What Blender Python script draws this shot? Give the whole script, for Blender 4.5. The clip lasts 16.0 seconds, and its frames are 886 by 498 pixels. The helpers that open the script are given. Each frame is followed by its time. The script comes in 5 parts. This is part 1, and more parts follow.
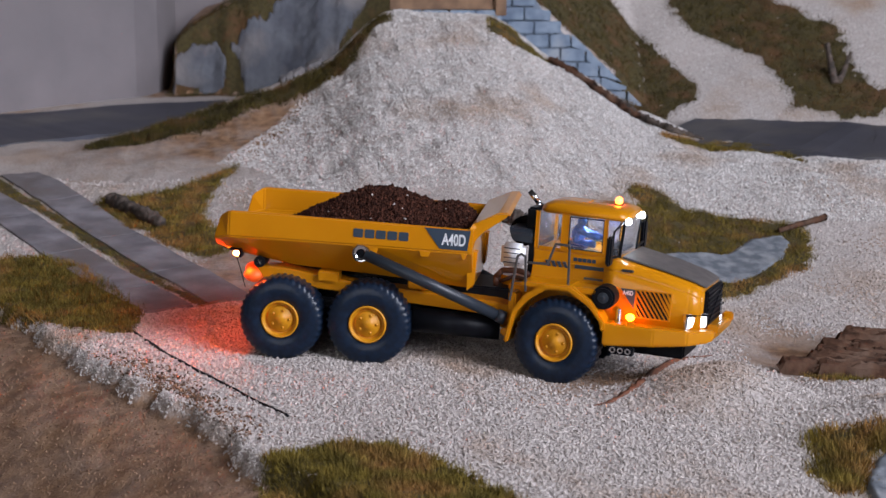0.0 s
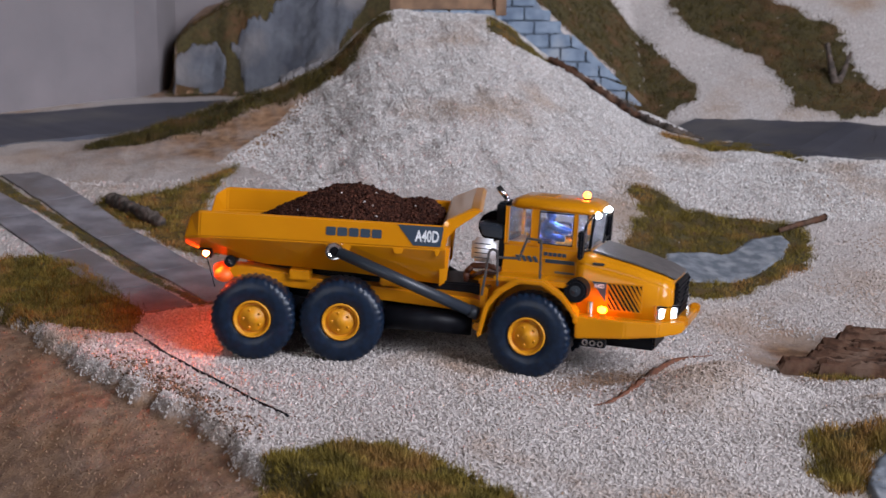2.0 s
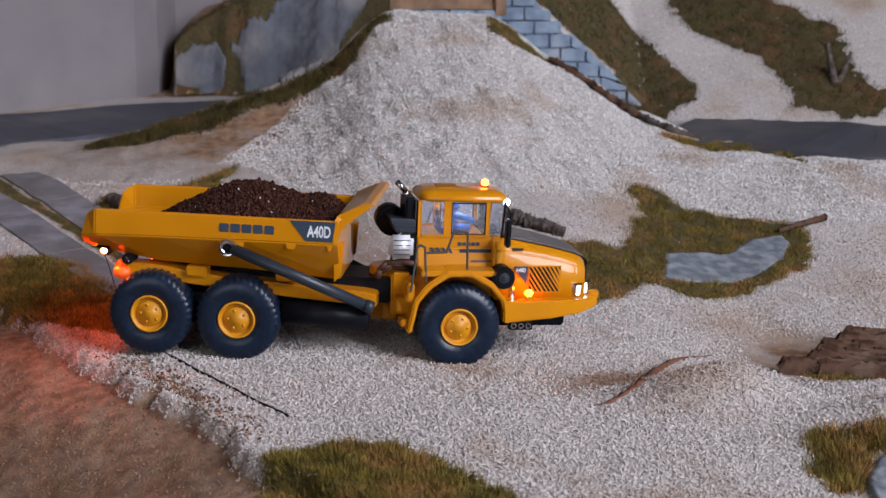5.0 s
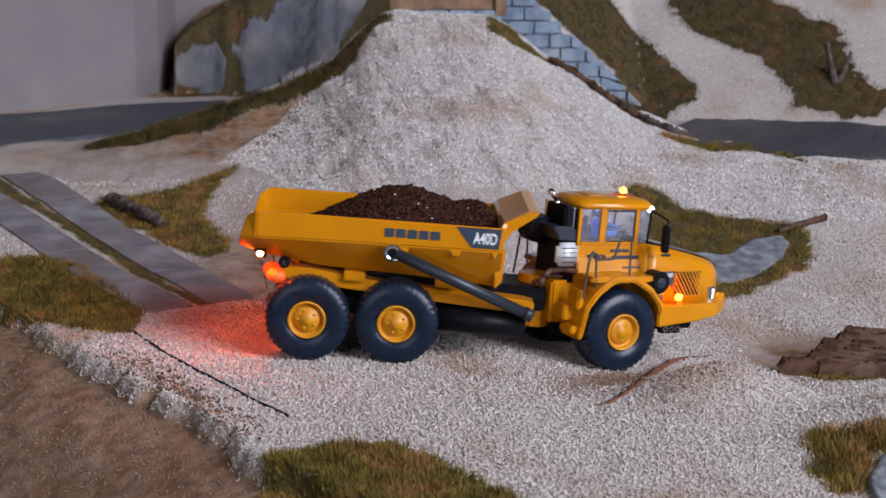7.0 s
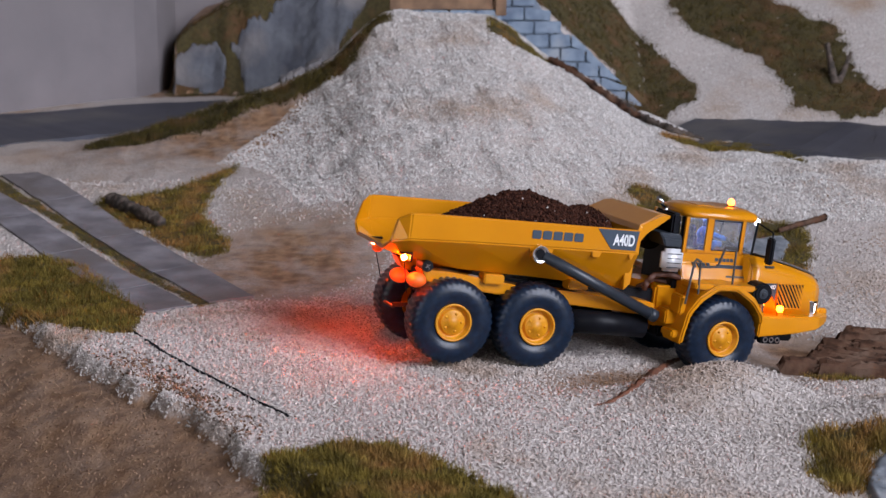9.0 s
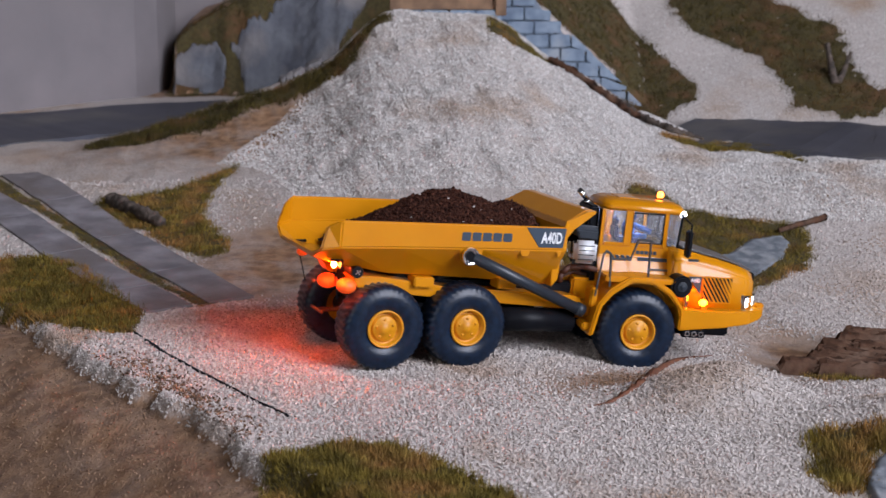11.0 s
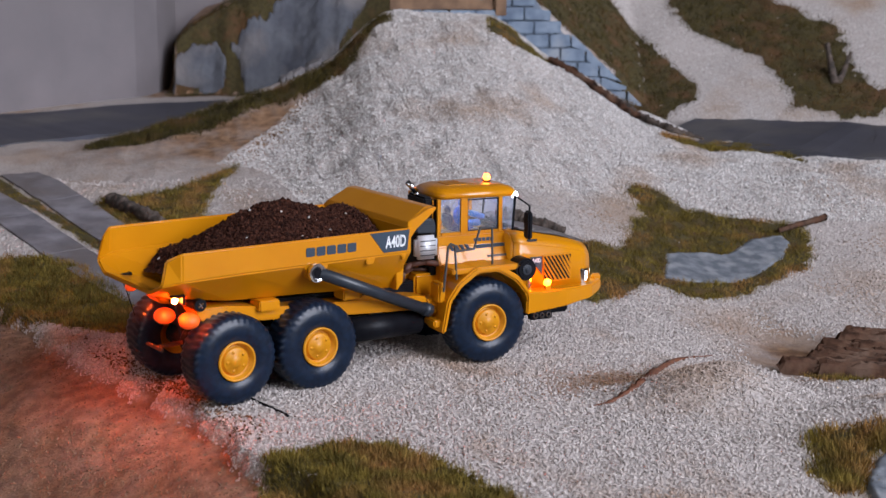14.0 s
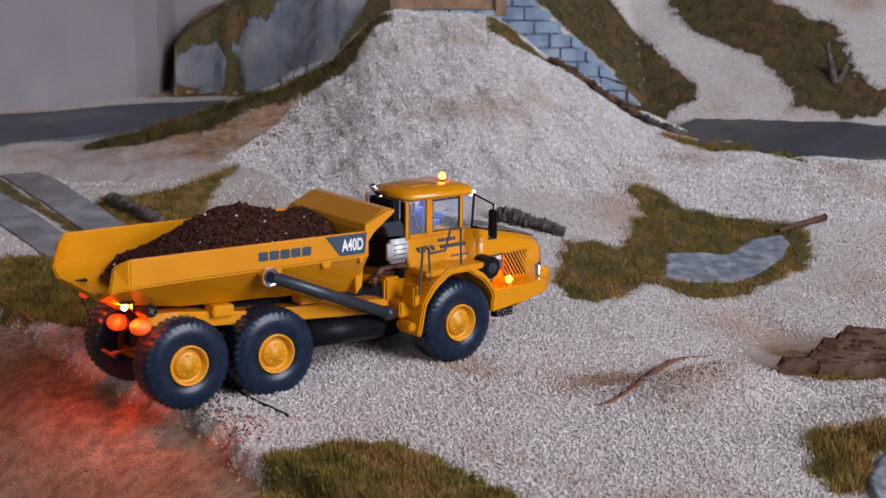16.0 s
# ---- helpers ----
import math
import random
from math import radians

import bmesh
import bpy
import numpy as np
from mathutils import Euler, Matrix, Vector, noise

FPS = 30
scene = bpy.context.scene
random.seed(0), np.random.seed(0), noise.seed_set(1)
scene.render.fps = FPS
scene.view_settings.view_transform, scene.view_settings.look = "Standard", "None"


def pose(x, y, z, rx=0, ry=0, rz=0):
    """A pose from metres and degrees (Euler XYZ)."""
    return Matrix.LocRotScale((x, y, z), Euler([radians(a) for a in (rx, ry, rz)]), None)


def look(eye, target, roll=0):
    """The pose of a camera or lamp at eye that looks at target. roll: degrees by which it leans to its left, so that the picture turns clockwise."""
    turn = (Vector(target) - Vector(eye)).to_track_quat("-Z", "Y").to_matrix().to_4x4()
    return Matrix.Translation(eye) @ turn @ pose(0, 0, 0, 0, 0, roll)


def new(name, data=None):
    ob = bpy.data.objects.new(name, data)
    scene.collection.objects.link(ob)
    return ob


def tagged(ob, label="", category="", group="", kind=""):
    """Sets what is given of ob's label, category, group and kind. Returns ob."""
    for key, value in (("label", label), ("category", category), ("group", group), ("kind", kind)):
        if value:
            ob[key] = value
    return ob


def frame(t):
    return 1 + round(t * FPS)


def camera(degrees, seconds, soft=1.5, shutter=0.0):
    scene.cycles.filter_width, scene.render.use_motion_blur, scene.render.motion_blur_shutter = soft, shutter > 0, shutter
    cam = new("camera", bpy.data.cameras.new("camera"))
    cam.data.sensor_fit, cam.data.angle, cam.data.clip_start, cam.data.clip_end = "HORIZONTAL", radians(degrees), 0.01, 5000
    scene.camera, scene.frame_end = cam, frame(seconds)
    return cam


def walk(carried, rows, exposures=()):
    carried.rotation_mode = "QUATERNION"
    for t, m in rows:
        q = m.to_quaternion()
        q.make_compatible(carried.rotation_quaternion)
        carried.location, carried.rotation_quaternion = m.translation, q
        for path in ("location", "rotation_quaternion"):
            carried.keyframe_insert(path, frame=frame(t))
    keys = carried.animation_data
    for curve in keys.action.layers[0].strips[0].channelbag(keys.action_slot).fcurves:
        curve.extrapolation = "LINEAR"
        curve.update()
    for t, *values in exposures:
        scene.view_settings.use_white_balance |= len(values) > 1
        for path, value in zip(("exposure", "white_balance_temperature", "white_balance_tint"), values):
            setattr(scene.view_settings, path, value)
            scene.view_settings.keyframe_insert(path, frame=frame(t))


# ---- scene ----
cam = camera(29.74, 16.0, soft=1.45, shutter=0.4)
cam.data.dof.use_dof, cam.data.dof.focus_distance, cam.data.dof.aperture_fstop = True, 0.432, 52.0
MM = 0.001
EYE = Vector((0.0, -424.42, 116.61)) * MM
walk(cam, [(0.0, look(EYE, Vector((0.0, 120.0, 0.0)) * MM)), (16.0, look(EYE, Vector((0.0, 120.0, 0.0)) * MM))],
     exposures=[(0.0, 0.0), (16.0, 0.0)])

# ---------------------------------------------------------------- world and light
world = bpy.data.worlds.new("world")
scene.world = world
world.use_nodes = True
wn = world.node_tree.nodes
sky = wn.new("ShaderNodeTexSky")
sky.sky_type, sky.sun_disc = "NISHITA", False
sky.sun_elevation, sky.sun_rotation = radians(40), radians(200)
world.node_tree.links.new(sky.outputs[0], wn["Background"].inputs[0])
wn["Background"].inputs[1].default_value = 0.1


def area_lamp(name, eye, target, sx, sy, watts, colour):
    lamp = bpy.data.lights.new(name, "AREA")
    lamp.shape, lamp.size, lamp.size_y, lamp.energy, lamp.color = "RECTANGLE", sx, sy, watts, colour
    ob = new(name, lamp)
    ob.matrix_world = look(Vector(eye), Vector(target))
    return ob


# daylight in the inferred right-hand window, then a fill lamp added at front left
area_lamp("window_light", (1.22, -1.02, 0.84), (0.0, 0.05, 0.0), 0.95, 1.1, 47.5, (0.85, 0.868, 1.0))
area_lamp("window_light", (-0.95, -2.12, 0.85), (0.0, 0.1, 0.0), 1.4, 1.1, 4.5, (1.0, 0.94, 0.94))

# ---------------------------------------------------------------- materials


def material(name, colour, rough=0.6, metal=0.0, dark=None, scale=400.0, detail=4.0, bump=0.0, bump_scale=None,
             coat=0.0, emit=None, strength=0.0, lo=0.35, hi=0.65, spec=0.5, island=0.0, second=None, second_scale=30.0,
             bump_distance=0.0004, blotch=(0.5, 0.68)):
    m = bpy.data.materials.new(name)
    m.use_nodes = True
    nt = m.node_tree
    b = nt.nodes["Principled BSDF"]
    b.inputs["Roughness"].default_value = rough
    b.inputs["Metallic"].default_value = metal
    b.inputs["Specular IOR Level"].default_value = spec
    b.inputs["Coat Weight"].default_value = coat
    b.inputs["Coat Roughness"].default_value = 0.04
    b.inputs["Coat IOR"].default_value = 1.4
    c1 = (*colour, 1)
    c0 = (*(dark or [v * 0.75 for v in colour]), 1)
    geo = nt.nodes.new("ShaderNodeTexCoord")
    n1 = nt.nodes.new("ShaderNodeTexNoise")
    n1.inputs["Scale"].default_value = scale
    n1.inputs["Detail"].default_value = detail
    nt.links.new(geo.outputs["Object"], n1.inputs["Vector"])
    ramp = nt.nodes.new("ShaderNodeValToRGB")
    ramp.color_ramp.elements[0].position, ramp.color_ramp.elements[1].position = lo, hi
    ramp.color_ramp.elements[0].color, ramp.color_ramp.elements[1].color = c0, c1
    nt.links.new(n1.outputs["Fac"], ramp.inputs["Fac"])
    out = ramp.outputs["Color"]
    if second:
        n2 = nt.nodes.new("ShaderNodeTexNoise")
        n2.inputs["Scale"].default_value = second_scale
        n2.inputs["Detail"].default_value = 5
        nt.links.new(geo.outputs["Object"], n2.inputs["Vector"])
        r2 = nt.nodes.new("ShaderNodeMapRange")
        r2.inputs["From Min"].default_value, r2.inputs["From Max"].default_value = blotch
        nt.links.new(n2.outputs["Fac"], r2.inputs["Value"])
        mix = nt.nodes.new("ShaderNodeMix")
        mix.data_type = "RGBA"
        nt.links.new(r2.outputs["Result"], mix.inputs["Factor"])
        nt.links.new(out, mix.inputs[6])
        mix.inputs[7].default_value = (*second, 1)
        out = mix.outputs[2]
    if island:
        g = nt.nodes.new("ShaderNodeNewGeometry")
        hsv = nt.nodes.new("ShaderNodeHueSaturation")
        mr = nt.nodes.new("ShaderNodeMapRange")
        mr.inputs["To Min"].default_value, mr.inputs["To Max"].default_value = 1 - island, 1 + island
        nt.links.new(g.outputs["Random Per Island"], mr.inputs["Value"])
        nt.links.new(mr.outputs["Result"], hsv.inputs["Value"])
        nt.links.new(out, hsv.inputs["Color"])
        out = hsv.outputs["Color"]
    nt.links.new(out, b.inputs["Base Color"])
    if bump:
        nb = nt.nodes.new("ShaderNodeTexNoise")
        nb.inputs["Scale"].default_value = bump_scale or scale
        nb.inputs["Detail"].default_value = 6
        nt.links.new(geo.outputs["Object"], nb.inputs["Vector"])
        bn = nt.nodes.new("ShaderNodeBump")
        bn.inputs["Strength"].default_value = bump
        bn.inputs["Distance"].default_value = bump_distance
        nt.links.new(nb.outputs["Fac"], bn.inputs["Height"])
        nt.links.new(bn.outputs["Normal"], b.inputs["Normal"])
    if emit:
        b.inputs["Emission Color"].default_value = (*emit, 1)
        b.inputs["Emission Strength"].default_value = strength
    return m


YELLOW = material("yellow_paint", (0.63, 0.243, 0.004), 0.3, dark=(0.57, 0.212, 0.003), scale=60, coat=0.7, bump=0.04, bump_scale=700, spec=0.2)
YELLOW_HUB = material("yellow_hub", (0.66, 0.28, 0.006), 0.45, dark=(0.56, 0.225, 0.005), scale=500)
# black rubber, with the window's blue sheen put into its colour
TYRE = material("tyre_rubber", (0.009, 0.019, 0.040), 0.3, dark=(0.006, 0.011, 0.022), scale=700, bump=0.06, bump_scale=2500, spec=0.32)
BLACK = material("black_plastic", (0.008, 0.009, 0.012), 0.42, dark=(0.005, 0.005, 0.007), scale=300, spec=0.12)
GREY = material("dark_grey_paint", (0.024, 0.032, 0.044), 0.4, dark=(0.018, 0.024, 0.033), scale=300)
BADGE = material("slate_badge", (0.035, 0.055, 0.085), 0.4, dark=(0.03, 0.047, 0.07), scale=200)
WHITE_PRINT = material("white_print", (0.8, 0.82, 0.84), 0.45)
HOOD_GREY = material("hood_grey", (0.13, 0.115, 0.11), 0.5, dark=(0.09, 0.08, 0.078), scale=400, bump=0.1, bump_scale=2000)
CHROME = material("chrome", (0.75, 0.76, 0.78), 0.15, 1.0, dark=(0.6, 0.6, 0.62), scale=500)
SILVER = material("silver_paint", (0.80, 0.81, 0.83), 0.5, 0.5, dark=(0.70, 0.71, 0.74), scale=300)
WIRE = material("dark_wire", (0.085, 0.08, 0.08), 0.45, 0.3, scale=400)
RUST = material("rust_brown", (0.10, 0.04, 0.025), 0.6, scale=500)
RUST_LINE = material("rust_line", (0.20, 0.075, 0.035), 0.8, dark=(0.11, 0.04, 0.022), scale=500, bump=0.4)
SOIL = material("soil_load", (0.075, 0.026, 0.016), 0.95, dark=(0.025, 0.011, 0.008), scale=900, bump=0.6, bump_scale=1500, second=(0.012, 0.006, 0.005), second_scale=260, spec=0.1)
CRUMB = material("soil_crumb", (0.07, 0.025, 0.015), 0.9, dark=(0.024, 0.010, 0.007), scale=1500, island=0.7, spec=0.12)
FIGURE = material("blue_plastic", (0.03, 0.20, 0.75), 0.45)
SEAT = material("seat_blue", (0.04, 0.06, 0.30), 0.6)
# the flap is no lamp: its emission imitates tail light shining through
ORANGE_GLOW = material("orange_flap_glow", (0.95, 0.16, 0.02), 0.5, emit=(1.0, 0.09, 0.01), strength=0.3)
TAIL_LED = material("tail_led", (1.0, 0.3, 0.1), 0.3, emit=(1.0, 0.075, 0.008), strength=1650)
AMBER_LED = material("amber_led", (1.0, 0.5, 0.1), 0.3, emit=(1.0, 0.10, 0.010), strength=30)
AMBER_DIM = material("amber_lens", (1.0, 0.45, 0.05), 0.3, emit=(1.0, 0.16, 0.004), strength=60)
WHITE_LED = material("white_led", (0.95, 0.97, 1.0), 0.3, emit=(0.82, 0.9, 1.0), strength=60)
HEAD_LED = material("head_led", (0.95, 0.97, 1.0), 0.3, emit=(0.75, 0.85, 1.0), strength=4.5)
CAB_LED = material("cab_led", (0.9, 0.95, 1.0), 0.3, emit=(0.78, 0.84, 1.0), strength=85)

GLASS = bpy.data.materials.new("clear_glass")
GLASS.use_nodes = True
gn = GLASS.node_tree
gb = gn.nodes["Principled BSDF"]
gb.inputs["Base Color"].default_value = (0.86, 0.90, 0.98, 1)
gb.inputs["Roughness"].default_value = 0.02
gb.inputs["Transmission Weight"].default_value = 0.92
gb.inputs["IOR"].default_value = 1.4

GRAIN = material("sand_grain", (0.59, 0.54, 0.51), 0.8, dark=(0.455, 0.405, 0.375), scale=900, island=0.22, second=(0.36, 0.24, 0.16), second_scale=24, blotch=(0.53, 0.72))
MOUND_GRAIN = material("pale_grain", (0.68, 0.652, 0.63), 0.8, dark=(0.54, 0.51, 0.485), scale=700, island=0.29, second=(0.42, 0.32, 0.25), second_scale=22, blotch=(0.53, 0.72))
EARTH_GRAIN = material("earth_grain", (0.31, 0.19, 0.115), 0.9, dark=(0.19, 0.11, 0.066), scale=700, island=0.35)
FLAKE = material("rusty_flake", (0.32, 0.17, 0.095), 0.85, dark=(0.09, 0.05, 0.035), scale=300, island=0.6)
GRASS = material("grass_fibre", (0.22, 0.158, 0.03), 0.75, dark=(0.105, 0.08, 0.017), scale=160, island=0.55, second=(0.33, 0.17, 0.055), second_scale=60, spec=0.2)
GRASS_DARK = material("grass_fibre_dark", (0.098, 0.074, 0.018), 0.8, dark=(0.045, 0.036, 0.011), scale=120, island=0.45, second=(0.14, 0.075, 0.03), second_scale=50, spec=0.2)
TURF = material("turf", (0.085, 0.066, 0.022), 0.95, dark=(0.05, 0.038, 0.014), scale=500, bump=0.8, bump_scale=900, second=(0.12, 0.06, 0.025), second_scale=90)
ASPHALT = material("road_paint", (0.055, 0.057, 0.076), 0.55, dark=(0.043, 0.045, 0.06), scale=60, bump=0.1, bump_scale=1200, second=(0.095, 0.09, 0.09), second_scale=25)
SLAB = material("concrete_slab", (0.30, 0.28, 0.30), 0.75, dark=(0.15, 0.14, 0.155), scale=90, detail=8, bump=0.6, bump_scale=700, second=(0.17, 0.145, 0.14), second_scale=38, blotch=(0.45, 0.7))
PONDSLAB = material("slate_slab", (0.22, 0.235, 0.26), 0.8, dark=(0.115, 0.13, 0.15), scale=260, detail=8, bump=0.5, bump_scale=600, bump_distance=0.0006, second=(0.29, 0.30, 0.315), second_scale=130)
BLOCK = material("blue_block", (0.25, 0.315, 0.40), 0.8, dark=(0.15, 0.20, 0.275), scale=140, bump=0.6, bump_scale=500, second=(0.34, 0.375, 0.42), second_scale=60)
MORTAR = material("mortar", (0.20, 0.24, 0.295), 0.9, scale=300)
ROCK = material("painted_rock", (0.135, 0.142, 0.162), 0.85, dark=(0.075, 0.08, 0.10), scale=70, detail=8, bump=0.9, bump_scale=220, bump_distance=0.001, second=(0.23, 0.21, 0.205), second_scale=28)
WOOD = material("old_timber", (0.30, 0.18, 0.105), 0.75, dark=(0.17, 0.10, 0.06), scale=150, bump=0.4, bump_scale=500)
BARK = material("bark", (0.115, 0.058, 0.035), 0.9, dark=(0.02, 0.011, 0.008), scale=220, bump=0.8, bump_scale=600, second=(0.135, 0.085, 0.06), second_scale=120, spec=0.15)
LOG = material("grey_twig", (0.12, 0.09, 0.072), 0.9, dark=(0.035, 0.027, 0.022), scale=350, bump=0.8, bump_scale=700)
PAPER = material("backdrop_plaster", (0.225, 0.20, 0.205), 0.9, dark=(0.195, 0.175, 0.18), scale=40, bump=0.1, bump_scale=120, second=(0.18, 0.162, 0.162), second_scale=5)
# paint of the unseen room, kept dark so it returns little fill light
ROOM = material("room_paint", (0.115, 0.107, 0.102), 0.9, dark=(0.10, 0.094, 0.09), scale=3, bump=0.05, bump_scale=90)
BOARD = material("layout_board", (0.30, 0.21, 0.13), 0.7, scale=12)


def sand_material():
    """Sand and bare earth on the one ground sheet, chosen by the sheet's 'earth' value."""
    m = material("sand_ground", (0.60, 0.545, 0.515), 0.9, dark=(0.36, 0.31, 0.28), scale=1500, detail=3, second=(0.38, 0.27, 0.19), second_scale=22,
                 bump=0.9, bump_scale=1400, bump_distance=0.0006, blotch=(0.54, 0.72))
    nt = m.node_tree
    b = nt.nodes["Principled BSDF"]
    at = nt.nodes.new("ShaderNodeAttribute")
    at.attribute_name = "earth"
    co = nt.nodes.new("ShaderNodeTexCoord")
    n = nt.nodes.new("ShaderNodeTexNoise")
    n.inputs["Scale"].default_value, n.inputs["Detail"].default_value = 260, 8
    nt.links.new(co.outputs["Object"], n.inputs["Vector"])
    r = nt.nodes.new("ShaderNodeValToRGB")
    r.color_ramp.elements[0].position, r.color_ramp.elements[1].position = 0.36, 0.68
    r.color_ramp.elements[0].color, r.color_ramp.elements[1].color = (0.18, 0.092, 0.046, 1), (0.38, 0.222, 0.122, 1)
    nt.links.new(n.outputs["Fac"], r.inputs["Fac"])
    mix = nt.nodes.new("ShaderNodeMix")
    mix.data_type = "RGBA"
    nt.links.new(at.outputs["Fac"], mix.inputs["Factor"])
    nt.links.new(b.inputs["Base Color"].links[0].from_socket, mix.inputs[6])
    nt.links.new(r.outputs["Color"], mix.inputs[7])
    nt.links.new(mix.outputs[2], b.inputs["Base Color"])
    return m


SAND = sand_material()

# ---------------------------------------------------------------- mesh helpers (all sizes in mm)


def part(name, bm, mat, parent=None, label="", smooth=False, offset=None):
    me = bpy.data.meshes.new(name)
    bmesh.ops.scale(bm, vec=(MM, MM, MM), verts=bm.verts)
    bm.to_mesh(me)
    bm.free()
    for one in (mat if isinstance(mat, (list, tuple)) else [mat]):
        me.materials.append(one)
    if smooth:
        for p in me.polygons:
            p.use_smooth = True
    ob = new(name, me)
    if parent:
        ob.parent = parent
    if offset:
        ob.location = Vector(offset) * MM
    if label:
        tagged(ob, label)
    return ob


def bevelled(bm, w, seg=0):
    seg = seg or (4 if w >= 0.2 else 2)
    if w:
        bmesh.ops.bevel(bm, geom=bm.edges[:], offset=w, segments=seg, affect="EDGES", clamp_overlap=True)
    return bm


def add_box(bm, x0, x1, y0, y1, z0, z1, m=None, bevel=0.0):
    b = bmesh.new()
    bmesh.ops.create_cube(b, size=1)
    for v in b.verts:
        v.co = Vector(((x0 + x1) / 2 + v.co.x * (x1 - x0), (y0 + y1) / 2 + v.co.y * (y1 - y0), (z0 + z1) / 2 + v.co.z * (z1 - z0)))
    bevelled(b, bevel)
    return merge(bm, b, m)


def merge(bm, b, m=None):
    if m is not None:
        b.transform(m)
    me = bpy.data.meshes.new("tmp")
    b.to_mesh(me)
    b.free()
    bm.from_mesh(me)
    bpy.data.meshes.remove(me)
    return bm


def box(x0, x1, y0, y1, z0, z1, bevel=0.15):
    return add_box(bmesh.new(), x0, x1, y0, y1, z0, z1, None, bevel)


def slab_xz(points, y0, y1, bevel=0.15):
    """A plate whose outline lies in x, z, from y0 to y1."""
    bm = bmesh.new()
    a = [bm.verts.new((x, y0, z)) for x, z in points]
    b = [bm.verts.new((x, y1, z)) for x, z in points]
    bm.faces.new(a)
    bm.faces.new(b[::-1])
    n = len(points)
    for i in range(n):
        bm.faces.new((a[i], b[i], b[(i + 1) % n], a[(i + 1) % n]))
    bmesh.ops.recalc_face_normals(bm, faces=bm.faces)
    return bevelled(bm, bevel)


def loft(sections, caps=True):
    """Skin through closed rings of equal length."""
    bm = bmesh.new()
    rings = [[bm.verts.new(p) for p in s] for s in sections]
    n = len(rings[0])
    for a, b in zip(rings, rings[1:]):
        for i in range(n):
            bm.faces.new((a[i], a[(i + 1) % n], b[(i + 1) % n], b[i]))
    if caps:
        bm.faces.new(rings[0][::-1])
        bm.faces.new(rings[-1])
    bmesh.ops.recalc_face_normals(bm, faces=bm.faces)
    return bm


def rod(bm, p, q, r, seg=10, r2=None):
    p, q = Vector(p), Vector(q)
    b = bmesh.new()
    bmesh.ops.create_cone(b, cap_ends=True, segments=seg, radius1=r, radius2=r if r2 is None else r2, depth=(q - p).length)
    m = Matrix.Translation((p + q) / 2) @ (q - p).to_track_quat("Z", "Y").to_matrix().to_4x4()
    return merge(bm, b, m)


def pipe(bm, pts, r, seg=8):
    for a, b in zip(pts, pts[1:]):
        rod(bm, a, b, r, seg)
    for c in pts[1:-1]:
        b = bmesh.new()
        bmesh.ops.create_uvsphere(b, u_segments=seg, v_segments=6, radius=r)
        merge(bm, b, Matrix.Translation(c))
    return bm


def ball(r, at=(0, 0, 0), sx=1, sy=1, sz=1, u=14, v=9):
    bm = bmesh.new()
    bmesh.ops.create_uvsphere(bm, u_segments=u, v_segments=v, radius=r)
    bm.transform(Matrix.Translation(at) @ Matrix.Diagonal((sx, sy, sz, 1)))
    return bm


def lathe_y(profile, seg=48):
    """Turns a profile of (radius, y) round the y axis."""
    bm = bmesh.new()
    rings = [[bm.verts.new((r * math.cos(2 * math.pi * k / seg), y, r * math.sin(2 * math.pi * k / seg))) for k in range(seg)] for r, y in profile]
    for a, b in zip(rings, rings[1:]):
        for i in range(seg):
            bm.faces.new((a[i], b[i], b[(i + 1) % seg], a[(i + 1) % seg]))
    bmesh.ops.recalc_face_normals(bm, faces=bm.faces)
    return bm


def thing(name, label, category, group="", kind="", at=None):
    ob = new(name)
    ob.empty_display_size = 0.01
    if at is not None:
        ob.matrix_world = at
    return tagged(ob, label, category, group, kind)


def arrays_mesh(name, verts, faces, mat, smooth=False):
    """A mesh from numpy arrays of vertices (mm) and equal-sized faces."""
    me = bpy.data.meshes.new(name)
    k = faces.shape[1]
    me.vertices.add(len(verts))
    me.vertices.foreach_set("co", (verts * MM).astype(np.float32).ravel())
    me.loops.add(faces.size)
    me.loops.foreach_set("vertex_index", faces.astype(np.int32).ravel())
    me.polygons.add(len(faces))
    me.polygons.foreach_set("loop_start", np.arange(0, faces.size, k, dtype=np.int32))
    me.polygons.foreach_set("loop_total", np.full(len(faces), k, dtype=np.int32))
    me.polygons.foreach_set("use_smooth", np.full(len(faces), smooth))
    me.update(calc_edges=True)
    me.materials.append(mat)
    return new(name, me)

# ---------------------------------------------------------------- ground


# the ground's gentle tilt and sag under the truck's lane
GR = (-0.96, -3.44, -1.95, -1.42, -1.36, -0.95)

CREST_X = [-147, -115, -85.5, -65, -45.6, -36, -23.6, 24, 44, 64, 82, 97, 108, 142]
CREST_Z = [14.5, 22.5, 31.2, 37.2, 47.1, 57.8, 65.2, 61.8, 46.3, 35.3, 24.4, 18.3, 14.2, 14]


def smooth(a, b, v):
    t = np.clip((v - a) / (b - a), 0, 1)
    return t * t * (3 - 2 * t)


def bumps(x, y, seed=0.0):
    """Soft lumps without a visible period, about -1 to 1."""
    s = seed
    return (np.sin(x * 0.131 + 1.3 * np.sin(y * 0.071 + s)) + np.sin(y * 0.117 + 1.7 * np.sin(x * 0.053 + s + 1)) + 0.6 * np.sin((x + y) * 0.29 + 2 * np.sin((x - y) * 0.11 + s))) / 2.6


def edge_distance(x, y):
    """How far a point lies beyond the broken, lobed edge of the sand plate."""
    d = -0.82 * (x + 112) - 0.572 * (y - 21)
    return d + 1.5 * np.sin((0.572 * x - 0.82 * y) * 0.07 + 1)


